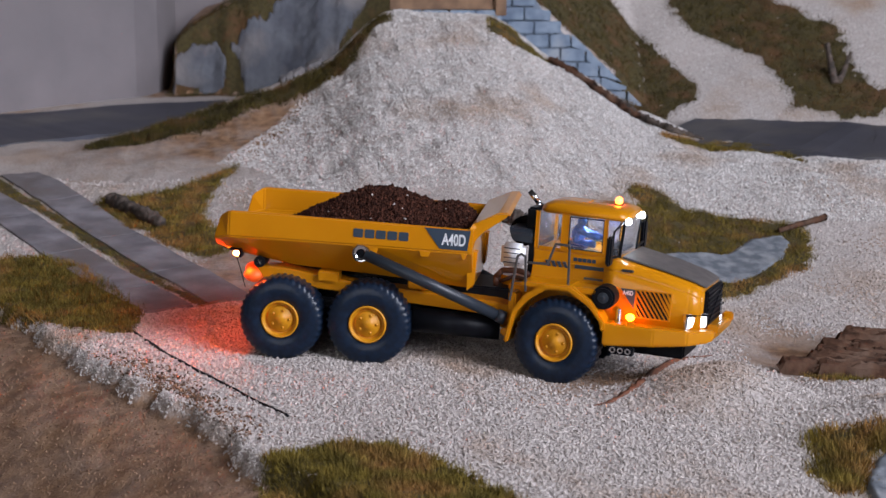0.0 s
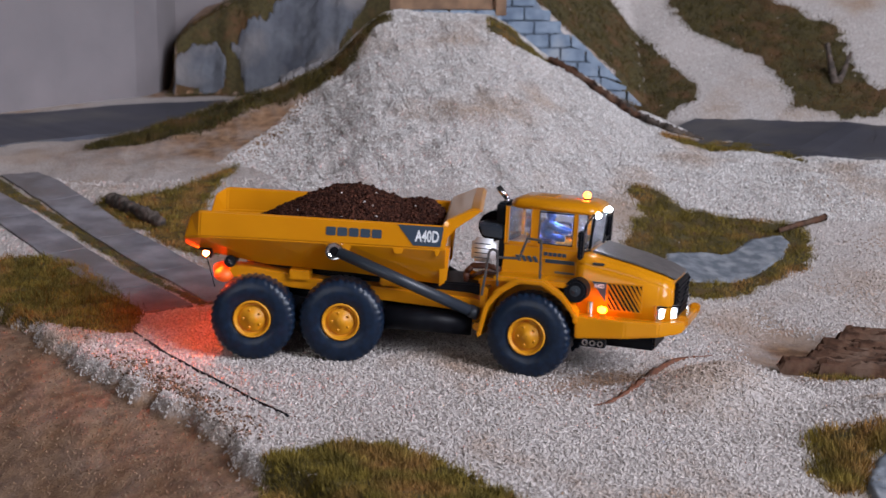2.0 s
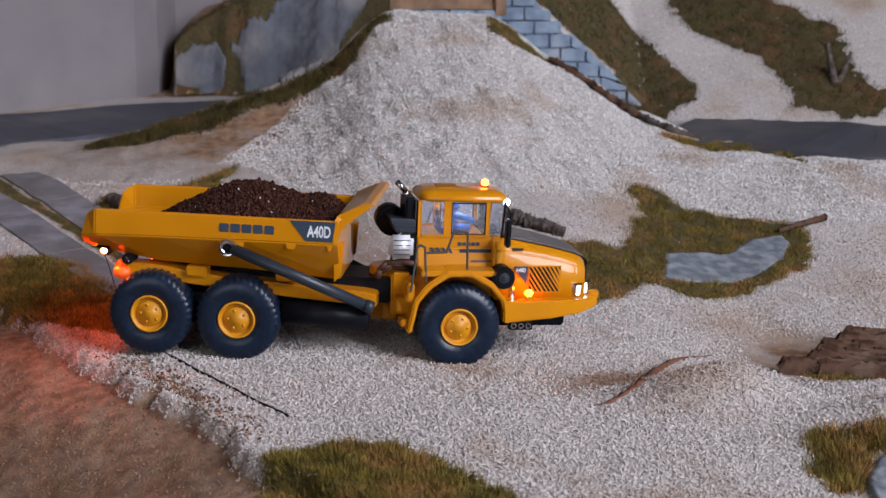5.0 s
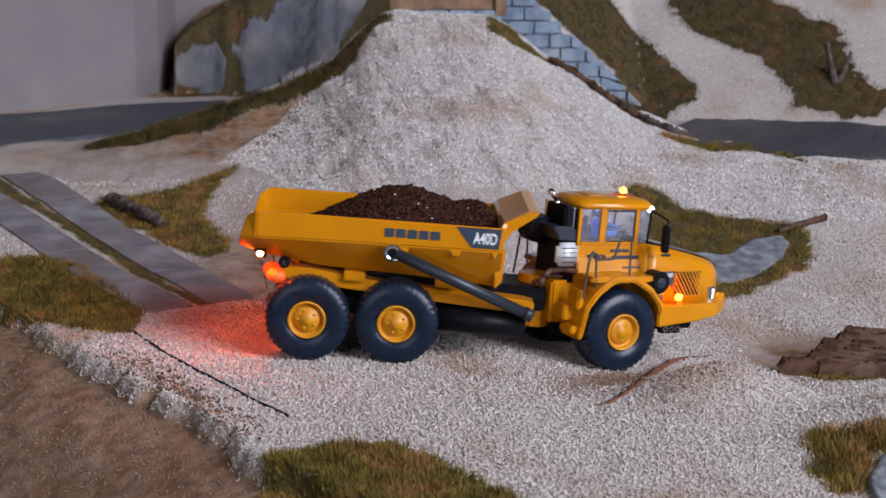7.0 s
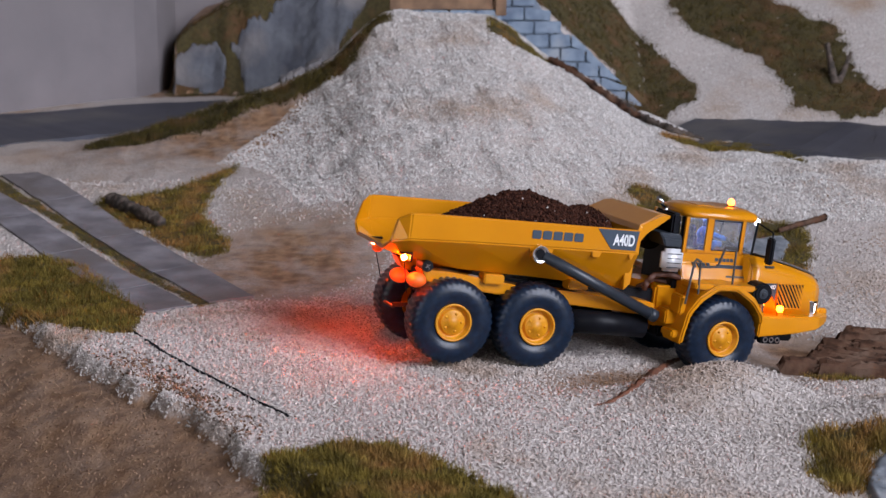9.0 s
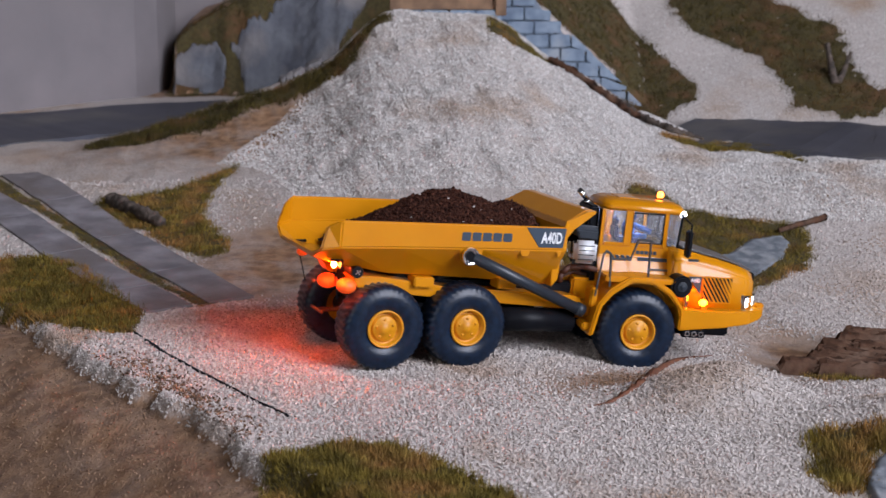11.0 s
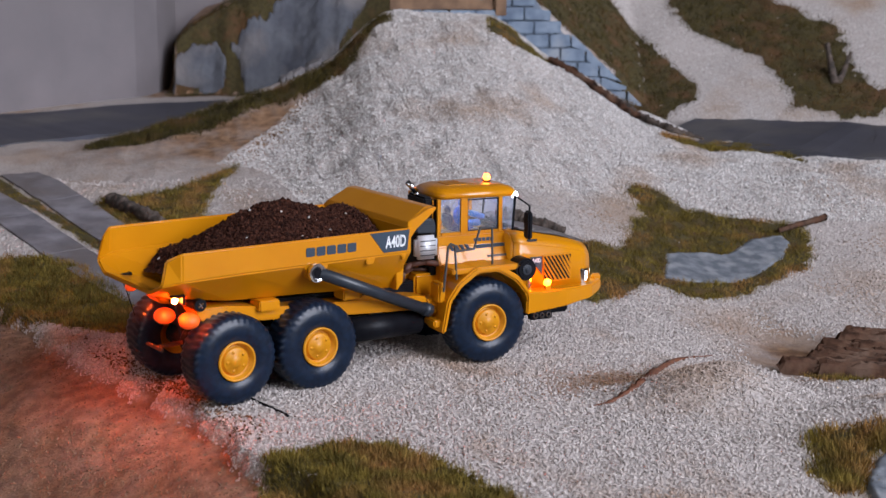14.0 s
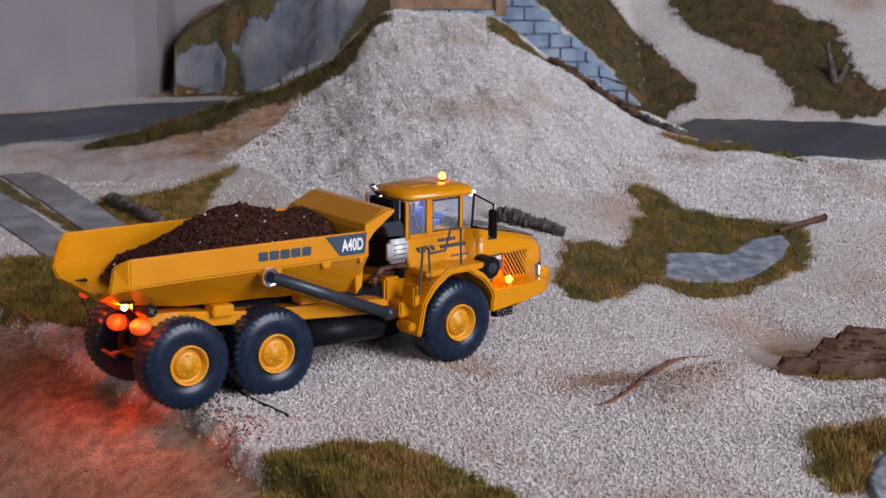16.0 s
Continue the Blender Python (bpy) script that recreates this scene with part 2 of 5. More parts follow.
def lobes(x, y):
    """The rounded bites along that edge."""
    s = 0.572 * x - 0.82 * y
    return 2.2 - 5.0 * np.sqrt(np.abs(np.sin(s * 0.135 + 0.9 + 0.9 * np.sin(s * 0.06)))) * (0.75 + 0.25 * np.sin(s * 0.11 + 2)) + 0.4 * np.sin(s * 0.83 + 0.3)


def mound(x, y, floor):
    """The steep heap: a crest line that falls away to both sides, with a long front slope."""
    yc = np.interp(x, [-150, -24, 24, 85, 107, 140], [250, 322, 322, 312, 275, 216])
    zc, w = 0.4 * bumps(x * 1.7, y * 0.4, 2), 0.0
    for o in (-8, -4, 0, 4, 8):
        zc = zc + 0.2 * np.interp(x + 0.5 * o, CREST_X, CREST_Z)
        w = w + 0.2 * np.interp(x + 2.2 * o + 3 * bumps(x, y, 9), [-95, -62, -20, 24, 70, 107, 140], [34, 44, 112, 116, 105, 70, 40])
    v = np.maximum(0, yc - y)
    front = (zc - floor) * np.exp(-(v / w) ** 1.4)
    back = (zc - floor) * np.exp(-(np.maximum(0, y - yc - 4) / 10) ** 2)
    return floor + np.where(y < yc, front, back)


def height(x, y):
    x, y = np.asarray(x, float), np.asarray(y, float)
    xc, yc = np.clip(x, -95, 95) / 50, np.clip(y, -75, 25) / 50
    g = GR[0] + GR[1] * xc + GR[2] * yc + GR[3] * xc * xc + GR[4] * xc * yc + GR[5] * yc * yc
    # the ground climbs gently to the level of the road
    lift = smooth(35, 250, y)
    z = g * (1 - lift) + 14 * lift
    z = np.maximum(z, mound(x, y, z))
    # slope beyond the road
    base = 333 - 0.25 * (x - 102)
    hill = 14 + 0.50 * np.maximum(0, y - base) + np.where(y > 348, np.clip(95 - x, 0, 60) * 1.0, 0)
    z = np.where((x > 30) & (y > 300), np.maximum(z, hill + 1.2 * bumps(x * 0.7, y * 0.7, 4) * smooth(340, 380, y)), z)
    # bank behind the road, where it meets the backdrop
    left = x + 0.1606 * (y + 424)
    crown = 33 + 4.6 * np.sqrt(np.clip(left, 0, 60)) + 1.5 * bumps(x * 2, y, 6)
    bank = np.minimum(14 + 1.6 * np.clip(y - 432 - 4 * bumps(x, y * 0, 6), 0, 60), crown)
    z = np.where((x < -22) & (y > 425), np.maximum(z, 14 + (bank - 14) * smooth(-1, 0.2, left)), z)
    # heap in the foreground
    z = z + 11.5 * np.exp(-((x - 69) / 21) ** 2 - ((y + 40) / 15) ** 2) + 12 * np.exp(-((x - 108) / 26) ** 2 - ((y + 58) / 19) ** 2)
    heap = smooth(78, 52, x) * smooth(-72, -50, x)
    z = z + 0.35 * bumps(x, y) + (0.8 + 0.5 * heap) * bumps(x * 0.5, y * 0.5, 7) * smooth(60, 140, y) * smooth(330, 250, y) + (0.5 + 0.6 * heap) * bumps(x * 1.6, y * 1.3, 11) * smooth(120, 170, y) * smooth(330, 300, y) + (0.25 + 0.75 * heap) * bumps(x * 2.9, y * 1.9, 21) * smooth(130, 170, y) * smooth(330, 300, y)
    # broken edge and the bank below it
    d = edge_distance(x, y)
    return z - 4.2 * smooth(-1.0, 4.2, d + lobes(x, y) * smooth(16, 2, np.abs(d))) - 38 * smooth(2, 78, d) + 1.1 * bumps(x * 0.9, y * 0.9, 3) * smooth(2, 20, d)


def brown_ground(x, y):
    """Where the ground turns brown: wheel wear, a tan back stretch, shade beside the rusty edge."""
    # lane: bare earth, with the brownish shade beside the rusty edge coloured in
    lane = 0.8 * np.exp(-((x - 43) / 19) ** 2 - ((y + 23 - 0.5 * (x - 43)) / 13) ** 2)
    stain = 1.0 * np.exp(-((x + 65 + 0.64 * (y + 45)) / 7) ** 2 - ((y + 46) / 22) ** 2) * (0.6 + 0.6 * bumps(x * 4, y * 4, 8))
    turning = 1.15 * np.exp(-((x + 48) / 30) ** 2 - ((y - 88) / 44) ** 2)
    bark_foot = 1.1 * np.exp(-((x - 104) / 20) ** 2 - ((y - 36) / 24) ** 2)
    flank = 1.0 * np.exp(-((x + 74) / 30) ** 4 - ((y - 250) / 30) ** 4) * smooth(-52, -60, x - 0.28 * (y - 270))
    back = 0.6 * np.exp(-((x + 115) / 60) ** 2 - ((y - 238) / 42) ** 2)
    return np.clip(lane + stain + turning + bark_foot + flank + back, 0, 1)


def ground_sheet():
    xs = np.concatenate([np.linspace(-900, -240, 23)[:-1], np.linspace(-240, -160, 51)[:-1], np.linspace(-160, -20, 211)[:-1], np.linspace(-20, 240, 174), np.linspace(240, 900, 23)[1:]])
    ys = np.concatenate([np.linspace(-260, -118, 24)[:-1], np.linspace(-118, 40, 221)[:-1], np.linspace(40, 120, 61), np.linspace(120, 460, 161)[1:], np.linspace(460, 640, 12)[1:]])
    xs = np.concatenate([[-901], xs, [901]])
    ys = np.concatenate([[-261], ys, [641]])
    gx, gy = np.meshgrid(xs, ys)
    gz = height(gx, gy)
    gz[0], gz[-1], gz[:, 0], gz[:, -1] = -70, -70, -70, -70
    nx, ny = len(xs), len(ys)
    idx = np.arange(nx * ny).reshape(ny, nx)
    faces = np.stack([idx[:-1, :-1], idx[:-1, 1:], idx[1:, 1:], idx[1:, :-1]], -1).reshape(-1, 4)
    ob = arrays_mesh("ground", np.stack([gx, gy, gz], -1).reshape(-1, 3), faces, SAND, True)
    d = edge_distance(gx, gy)
    earth = smooth(1.5, 2.6, d + lobes(gx, gy)) * (0.9 + 0.1 * bumps(gx * 3, gy * 3))
    # bare earth where the sand is thin, and the brown shade in the same mask
    bare = 1.15 * brown_ground(gx, gy) + np.where((gx < -20) & (gy > 424), 1.0, 0.0)
    earth = np.clip(np.maximum(earth, bare * (0.8 + 0.35 * bumps(gx * 2.5, gy * 2.5, 5))), 0, 1)
    at = ob.data.attributes.new("earth", "FLOAT", "POINT")
    at.data.foreach_set("value", earth.astype(np.float32).ravel())
    return tagged(ob, "off-white sand landscape with a steep mound and a brown earth bank", "ground", kind="structure")


# ---------------------------------------------------------------- grass


def inside(poly, x, y):
    hit = np.zeros(x.shape, bool)
    n = len(poly)
    for i in range(n):
        (x0, y0), (x1, y1) = poly[i], poly[(i + 1) % n]
        c = (y0 > y) != (y1 > y)
        hit ^= c & (x < (x1 - x0) * (y - y0) / ((y1 - y0) or 1e-9) + x0)
    return hit


def wobble(poly, rng, amp):
    out = []
    for (x0, y0), (x1, y1) in zip(poly, poly[1:] + poly[:1]):
        for k in range(6):
            t = k / 6
            out.append((x0 + (x1 - x0) * t + rng.normal(0, amp), y0 + (y1 - y0) * t + rng.normal(0, amp)))
    return out


GRASS_AREAS, PAVED = [], []


def grass_patch(poly, density, length, mat, label, seed, amp=0.8, holes=(), name="grass", surface=height):
    """Flocked grass: a thin felt of turf and many leaning fibres."""
    rng = np.random.default_rng(seed)
    poly = wobble(poly, rng, amp)
    GRASS_AREAS.append(poly)
    px, py = np.array(poly).T
    n = int((px.max() - px.min()) * (py.max() - py.min()) * density)
    x, y = rng.uniform(px.min(), px.max(), n), rng.uniform(py.min(), py.max(), n)
    keep = inside(poly, x + rng.normal(0, 1.3 * amp, n), y + rng.normal(0, 1.3 * amp, n))
    for h in holes:
        keep &= ~inside(h, x, y)
    x, y = x[keep], y[keep]
    n = len(x)
    clump = 0.75 + 0.35 * bumps(x * 4, y * 4, seed)
    ln = length * clump * rng.uniform(0.55, 1.25, n)
    a, lean = rng.uniform(0, 2 * np.pi, n), rng.uniform(0.15, 0.95, n)
    w = 0.10 * (length / 2.2) * rng.uniform(0.8, 1.5, n)
    z = surface(x, y)
    base = np.stack([x, y, z - 0.2], -1)
    side = np.stack([np.cos(a), np.sin(a), 0 * a], -1) * w[:, None]
    a2 = rng.uniform(0, 2 * np.pi, n)
    tip = base + np.stack([np.cos(a2) * lean * ln, np.sin(a2) * lean * ln, ln * np.sqrt(1 - 0.7 * lean ** 2)], -1)
    verts = np.stack([base - side, base + side, tip], 1).reshape(-1, 3)
    faces = np.arange(len(verts)).reshape(-1, 3)
    ob = arrays_mesh(name, verts, faces, mat)
    tagged(ob, label, "grass", kind="stuff")
    felt(poly, holes, ob, surface)
    return ob


def felt(poly, holes, parent, surface):
    px, py = np.array(poly).T
    step = 1.1
    xs, ys = np.arange(px.min(), px.max() + step, step), np.arange(py.min(), py.max() + step, step)
    gx, gy = np.meshgrid(xs, ys)
    z = surface(gx, gy) + 0.25 + 0.3 * bumps(gx * 6, gy * 6)
    cx, cy = gx[:-1, :-1] + step / 2, gy[:-1, :-1] + step / 2
    ok = inside(poly, cx, cy)
    for ex, ey in ((1.2, 0), (-1.2, 0), (0, 1.2), (0, -1.2)):
        ok &= inside(poly, cx + ex, cy + ey)
    for h in holes:
        ok &= ~inside(h, cx, cy)
    idx = np.arange(gx.size).reshape(gx.shape)
    f = np.stack([idx[:-1, :-1], idx[:-1, 1:], idx[1:, 1:], idx[1:, :-1]], -1)[ok]
    ob = arrays_mesh("turf", np.stack([gx, gy, z], -1).reshape(-1, 3), f, TURF, True)
    ob.parent = parent
    return ob


def sand_grains(name, count, x0, x1, y0, y1, size, keep, mat, label, seed):
    """Loose grains: little angular chips pressed into the sheet."""
    rng = np.random.default_rng(seed)
    x, y = rng.uniform(x0, x1, count), rng.uniform(y0, y1, count)
    k = keep(x, y, rng)
    for area in GRASS_AREAS + PAVED:
        k &= ~inside(area, x, y)
    x, y = x[k], y[k]
    n = len(x)
    c = np.stack([x, y, height(x, y) + rng.uniform(-0.15, 0.4, n) * size], -1)
    octa = np.array([(1, 0, 0), (-1, 0, 0), (0, 1, 0), (0, -1, 0), (0, 0, 1), (0, 0, -1)], float)
    sc = size * np.stack([rng.uniform(0.5, 1.0, n), rng.uniform(0.28, 0.5, n), rng.uniform(0.25, 0.42, n)], -1)
    q = rng.normal(size=(n, 4))
    q /= np.linalg.norm(q, axis=1)[:, None]
    w, i, j, l = q.T
    rot = np.stack([np.stack([1 - 2 * (j * j + l * l), 2 * (i * j - l * w), 2 * (i * l + j * w)], -1),
                    np.stack([2 * (i * j + l * w), 1 - 2 * (i * i + l * l), 2 * (j * l - i * w)], -1),
                    np.stack([2 * (i * l - j * w), 2 * (j * l + i * w), 1 - 2 * (i * i + j * j)], -1)], 1)
    v = np.einsum("nab,nkb->nka", rot, octa[None] * sc[:, None, :]) + c[:, None, :]
    tri = np.array([(0, 2, 4), (2, 1, 4), (1, 3, 4), (3, 0, 4), (2, 0, 5), (1, 2, 5), (3, 1, 5), (0, 3, 5)])
    faces = (np.arange(n)[:, None, None] * 6 + tri[None]).reshape(-1, 3)
    return tagged(arrays_mesh(name, v.reshape(-1, 3), faces, mat), label, "sand", kind="stuff")

# ---------------------------------------------------------------- the model dump truck
HINGE = -15.98
REAR_AXLE, MID_AXLE = -57.8, -35.5
CAB_W = 8.6
WHEEL_R, TRACK = 10.75, 14.6


def wheel_meshes():
    # sidewall, lugged tread and sidewall again, skinned as one closed band
    prof = [(4.55, -3.7), (5.2, -4.2), (6.6, -4.6), (7.8, -4.62), (8.8, -4.35), (9.7, -3.95), (10.2, -3.5), (10.35, -2.6), (10.35, -1.4), (10.35, -0.45)]
    prof = prof + [(q, -y) for q, y in prof[::-1]]
    tyre, seg, lugs = bmesh.new(), 38 * 6, 38
    rings = []
    for q, y in prof:
        ring = []
        for k in range(seg):
            u = (lugs * k / seg + (0.5 if y > 0 else 0.0) + 0.16 * abs(y)) % 1.0
            up = (0.36 if q > 10.3 else 0.26 if q > 10.1 else 0.08 if q > 9.6 else 0.0) * (1.0 if 0.12 < u < 0.62 else 0.0)
            if q > 10.2 and abs(y) < 0.5:
                up = 0.2
            g = 2 * math.pi * k / seg
            ring.append(tyre.verts.new(((q + up) * math.cos(g), y, (q + up) * math.sin(g))))
        rings.append(ring)
    for p, q in zip(rings, rings[1:]):
        for k in range(seg):
            tyre.faces.new((p[k], q[k], q[(k + 1) % seg], p[(k + 1) % seg]))
    bmesh.ops.recalc_face_normals(tyre, faces=tyre.faces)
    rim = lathe_y([(4.75, -4.0), (4.75, -4.5), (4.45, -4.6), (4.15, -4.35), (4.0, -3.1), (3.3, -2.95), (3.2, -3.6), (3.0, -3.85), (1.6, -3.9), (1.5, -4.15), (0.05, -4.2)], 40)
    for k in range(5):
        a = 2 * math.pi * k / 5
        rod(rim, (2.3 * math.cos(a), -3.7, 2.3 * math.sin(a)), (2.3 * math.cos(a), -3.98, 2.3 * math.sin(a)), 0.4, 8)
    merge(rim, lathe_y([(4.75, 3.9), (4.5, 3.9), (4.4, 2.2), (0.05, 2.2)], 32))
    return tyre, rim


def make_wheel(truck, name, first=None):
    tyre, rim = wheel_meshes() if first is None else (None, None)
    hub = bmesh.new()
    rod(hub, (0, -2.4, 0), (0, 4.2, 0), 2.6, 16)
    w = part(name, hub, BLACK, truck, "chunky off-road wheel with a yellow rim")
    if first is None:
        part("tyre", tyre, TYRE, w, "black lugged rubber tyre", True)
        part("rim", rim, YELLOW_HUB, w, "yellow dished rim", True)
    else:
        for o in first.children:
            c = o.copy()
            scene.collection.objects.link(c)
            c.parent = w
    return w


def spread_letters(parent, text, x, y, z, width, high, mat, name="lettering"):
    """Raised letters that fill a given width and height on the truck's right side."""
    cu = bpy.data.curves.new("letters", "FONT")
    cu.body, cu.size, cu.extrude, cu.offset = text, 1.0, 0.01, 0.03
    tmp = bpy.data.objects.new("letters", cu)
    me = bpy.data.meshes.new_from_object(tmp)
    bpy.data.objects.remove(tmp)
    bm = bmesh.new()
    bm.from_mesh(me)
    bpy.data.meshes.remove(me)
    xs, ys = [v.co.x for v in bm.verts], [v.co.y for v in bm.verts]
    for v in bm.verts:
        v.co = Vector((x + (v.co.x - min(xs)) / (max(xs) - min(xs)) * width, y + v.co.z, z + (v.co.y - min(ys)) / (max(ys) - min(ys)) * high))
    return part(name, bm, mat, parent, "white raised type letters")


def brand_bars(parent, x, y, z, h, mat):
    """Five plain blocks in place of a maker's name."""
    w, g = h * 1.12, h * 0.2
    for k in range(5):
        x0 = x + k * (w + g)
        part("brand_mark", slab_xz([(x0, z + 0.1 * h), (x0 + 0.1 * w, z), (x0 + 0.9 * w, z), (x0 + w, z + 0.1 * h), (x0 + w, z + 0.9 * h), (x0 + 0.9 * w, z + h), (x0 + 0.1 * w, z + h), (x0, z + 0.9 * h)], y - 0.03, y + 0.05, 0), mat, parent)


def front_unit(truck):
    # ---- hood and side panels
    def ring(x, w, zt, zs, zb, wb):
        return [(x, -wb, zb), (x, -w, zs), (x, -w + 2.4, zt), (x, w - 2.4, zt), (x, w, zs), (x, wb, zb)]
    hood = loft([ring(9.5, 13.0, 32.0, 29.4, 16.5, 13.6), ring(13, 13.0, 31.8, 29.2, 16.5, 13.6), ring(24, 12.8, 29.6, 27.4, 16.5, 13.4), ring(31, 12.4, 27.8, 25.8, 16.5, 13.2), ring(34, 11.2, 26.6, 24.4, 16.5, 12.0)])
    bevelled(hood, 0.5, 4)
    hood = part("hood", hood, YELLOW, truck, "glossy yellow sloping hood", True)
    top = loft([[(x, -w, z), (x, w, z), (x, w, z + 0.5), (x, -w, z + 0.5)] for x, w, z in ((13.2, 9.6, 32.0), (24, 9.2, 29.9), (31, 8.6, 28.1), (34.2, 7.8, 26.8))])
    part("hood_cover", bevelled(top, 0.15), HOOD_GREY, hood, "grey-brown anti-glare hood cover")
    front = bmesh.new()
    add_box(front, 33.9, 35.0, -8.6, 8.6, 17.2, 26.4, None, 0.3)
    for k in range(7):
        add_box(front, 34.8, 35.35, -7.9, 7.9, 18.0 + k * 1.15, 18.45 + k * 1.15, None, 0.08)
    rod(front, (35.3, -7, 19), (35.3, 7, 25.6), 0.25, 6)
    part("front_grille", front, BLACK, hood, "black slatted front grille")
    for s in (-1, 1):
        panel = part("side_grille", slab_xz([(18.8, 18.6), (27.0, 18.6), (27.0, 25.6), (18.2, 25.6)], s * 13.15 - 0.2, s * 13.15 + 0.2, 0), YELLOW, hood, "yellow side panel with diagonal slots")
        panel.matrix_basis = Matrix.Translation(Vector((22.6, s * 13.2, 0)) * MM) @ Matrix.Rotation(radians(s * -2.6), 4, "Z") @ Matrix.Translation(Vector((-22.6, -s * 13.0, 0)) * MM)
        for k in range(8):
            bm = bmesh.new()
            x = 18.3 + k * 1.12
            x1, z1 = x + 4.4, 18.9
            zt = 25.3
            # clip the slots to the panel
            xa, za = x, zt
            if x1 > 26.7:
                z1 = zt - (26.7 - x) / 4.4 * (zt - 18.9)
                x1 = 26.7
            v = [bm.verts.new(c) for c in ((xa, s * 13.42, za), (xa + 0.62, s * 13.42, za), (min(x1 + 0.62, 26.8), s * 13.42, z1), (x1, s * 13.42, z1))]
            bm.faces.new(v)
            part("slot", bm, BLACK, panel)
        for k in range(4):
            bm = bmesh.new()
            z0 = 24.0 - k * 1.6
            x1 = 18.7 + (z0 - 18.9) / 6.4 * 4.4
            v = [bm.verts.new(c) for c in ((18.6, s * 13.42, z0), (18.6, s * 13.42, z0 - 0.9), (18.6 + (z0 - 0.9 - 18.9) / 1.454 * 0.98, s * 13.42, 18.9), (18.6 + (z0 - 18.9) / 1.454 * 0.98, s * 13.42, 18.9))]
            if z0 - 0.9 > 18.95:
                bm.faces.new(v)
                part("slot", bm, BLACK, panel)
            else:
                bm.free()
        badge = part("type_badge", slab_xz([(14.4, 25.4), (18.0, 25.4), (18.0, 20.6)], s * 13.62 - 0.12, s * 13.62 + 0.12, 0.03), BADGE, hood, "slate blue type badge")
        if s < 0:
            spread_letters(hood, "A40D", 15.0, -13.8, 23.9, 2.6, 1.1, WHITE_PRINT)
        # headlight set at a slant across the corner: housing, two cells
        ux, uy = -0.66, s * 0.75
        nx, ny = 0.75, s * 0.66

        def slant(u0, u1, z0, z1, d0, d1):
            p = [(u0, d0), (u1, d0), (u1, d1), (u0, d1)]
            return loft([[(35.2 + ux * u + nx * d, s * 9.0 + uy * u + ny * d, z) for u, d in p] for z in (z0, z1)])
        light = part("headlight", bevelled(slant(-0.3, 6.3, 17.1, 21.0, -1.6, 0.0), 0.15), CHROME, hood, "chrome slanted headlight housing")
        for u0 in (0.2, 3.2):
            part("lamp_cell", bevelled(slant(u0, u0 + 2.5, 17.7, 20.3, -0.2, 0.25), 0.2), HEAD_LED, light, "lit white lamp cell")
        part("headlight_rim", slant(-0.2, 6.2, 20.45, 20.85, -0.2, 0.4), BLACK, light)
        part("indicator", ball(1.0, (18.0, s * 16.6, 19.1), 1.1, 0.7, 0.9), AMBER_DIM, hood, "lit amber indicator lens", True)
        part("indicator_stem", box(17.4, 19.0, s * 16.4 - 0.5, s * 16.4 + 0.5, 17.0, 18.3, 0.1), YELLOW, hood)
        cap = bmesh.new()
        rod(cap, (14.3, s * 13.4, 17.3), (14.3, s * 13.4, 20.3), 0.75, 12)
        part("filler", cap, CHROME, hood, "chrome filler neck")
        filt = bmesh.new()
        rod(filt, (11.2, s * 13.0, 23.2), (11.2, s * 17.4, 23.2), 2.9, 24)
        rod(filt, (11.2, s * 17.4, 23.2), (11.2, s * 17.8, 23.2), 2.3, 24)
        filt = part("air_filter", filt, BLACK, hood, "round black air filter housing")
        cover = lathe_y([(1.35, s * 17.75), (1.35, s * 18.0), (0.6, s * 18.1), (0.5, s * 18.35), (0.05, s * 18.4)], 20)
        cover.transform(Matrix.Translation((11.2, 0, 23.2)))
        part("filter_cover", cover, GREY, filt, "grey filter cover")
        part("handle_plate", bevelled(box(14, 17, s * 12.6 - 0.4, s * 12.6 + 0.4, 29.3, 29.9, 0), 0.2), GREY, hood)
    # ---- bumper
    bumper = loft([[(x, -w, zb), (x, w, zb), (x, w, zt), (x, -w, zt)] for x, w, zb, zt in ((11.6, 17.6, 11.4, 17.2), (24, 17.2, 12.6, 17.2), (32, 15.6, 13.6, 17.2), (36.6, 12.2, 14.4, 17.3), (37.6, 11.4, 15.2, 17.3))])
    part("front_bumper", bevelled(bumper, 0.4, 5), YELLOW, truck, "solid yellow front bumper")
    for s in (-1, 1):
        lug = bmesh.new()
        add_box(lug, 35.6, 38.2, s * 9.6 - 0.8, s * 9.6 + 0.8, 16.2, 18.6, None, 0.4)
        part("tow_lug", lug, YELLOW, truck)
    for s in (-1, 1):
        step = bmesh.new()
        add_box(step, 13.2, 19.4, s * 16 - 1, s * 16 + 1, 9.6, 11.7, None, 0.2)
        step = part("step", step, BLACK, truck, "black entry step with bright tube ends")
        for k in range(3):
            ring = lathe_y([(0.78, -0.15), (0.78, 0.15), (0.42, 0.15), (0.42, -0.15), (0.78, -0.15)], 14)
            ring.transform(Matrix.Translation((14.4 + k * 1.9, s * 17.1, 10.7)))
            part("tube_end", ring, CHROME, step, "bright tube end")
    # ---- wheel arches
    for s in (-1, 1):
        outer = [(-13.2, 9.0), (-11.6, 17.4), (-8.6, 21.6), (-3.6, 25.0), (3.2, 25.2), (8.6, 22.0), (12.2, 17.3), (12.2, 15.0)]
        inner = [(11.2, 15.0), (10.9, 17.0), (7.8, 20.6), (2.6, 23.6), (-3.0, 23.5), (-7.4, 20.5), (-10.4, 16.8), (-12.0, 9.0)]
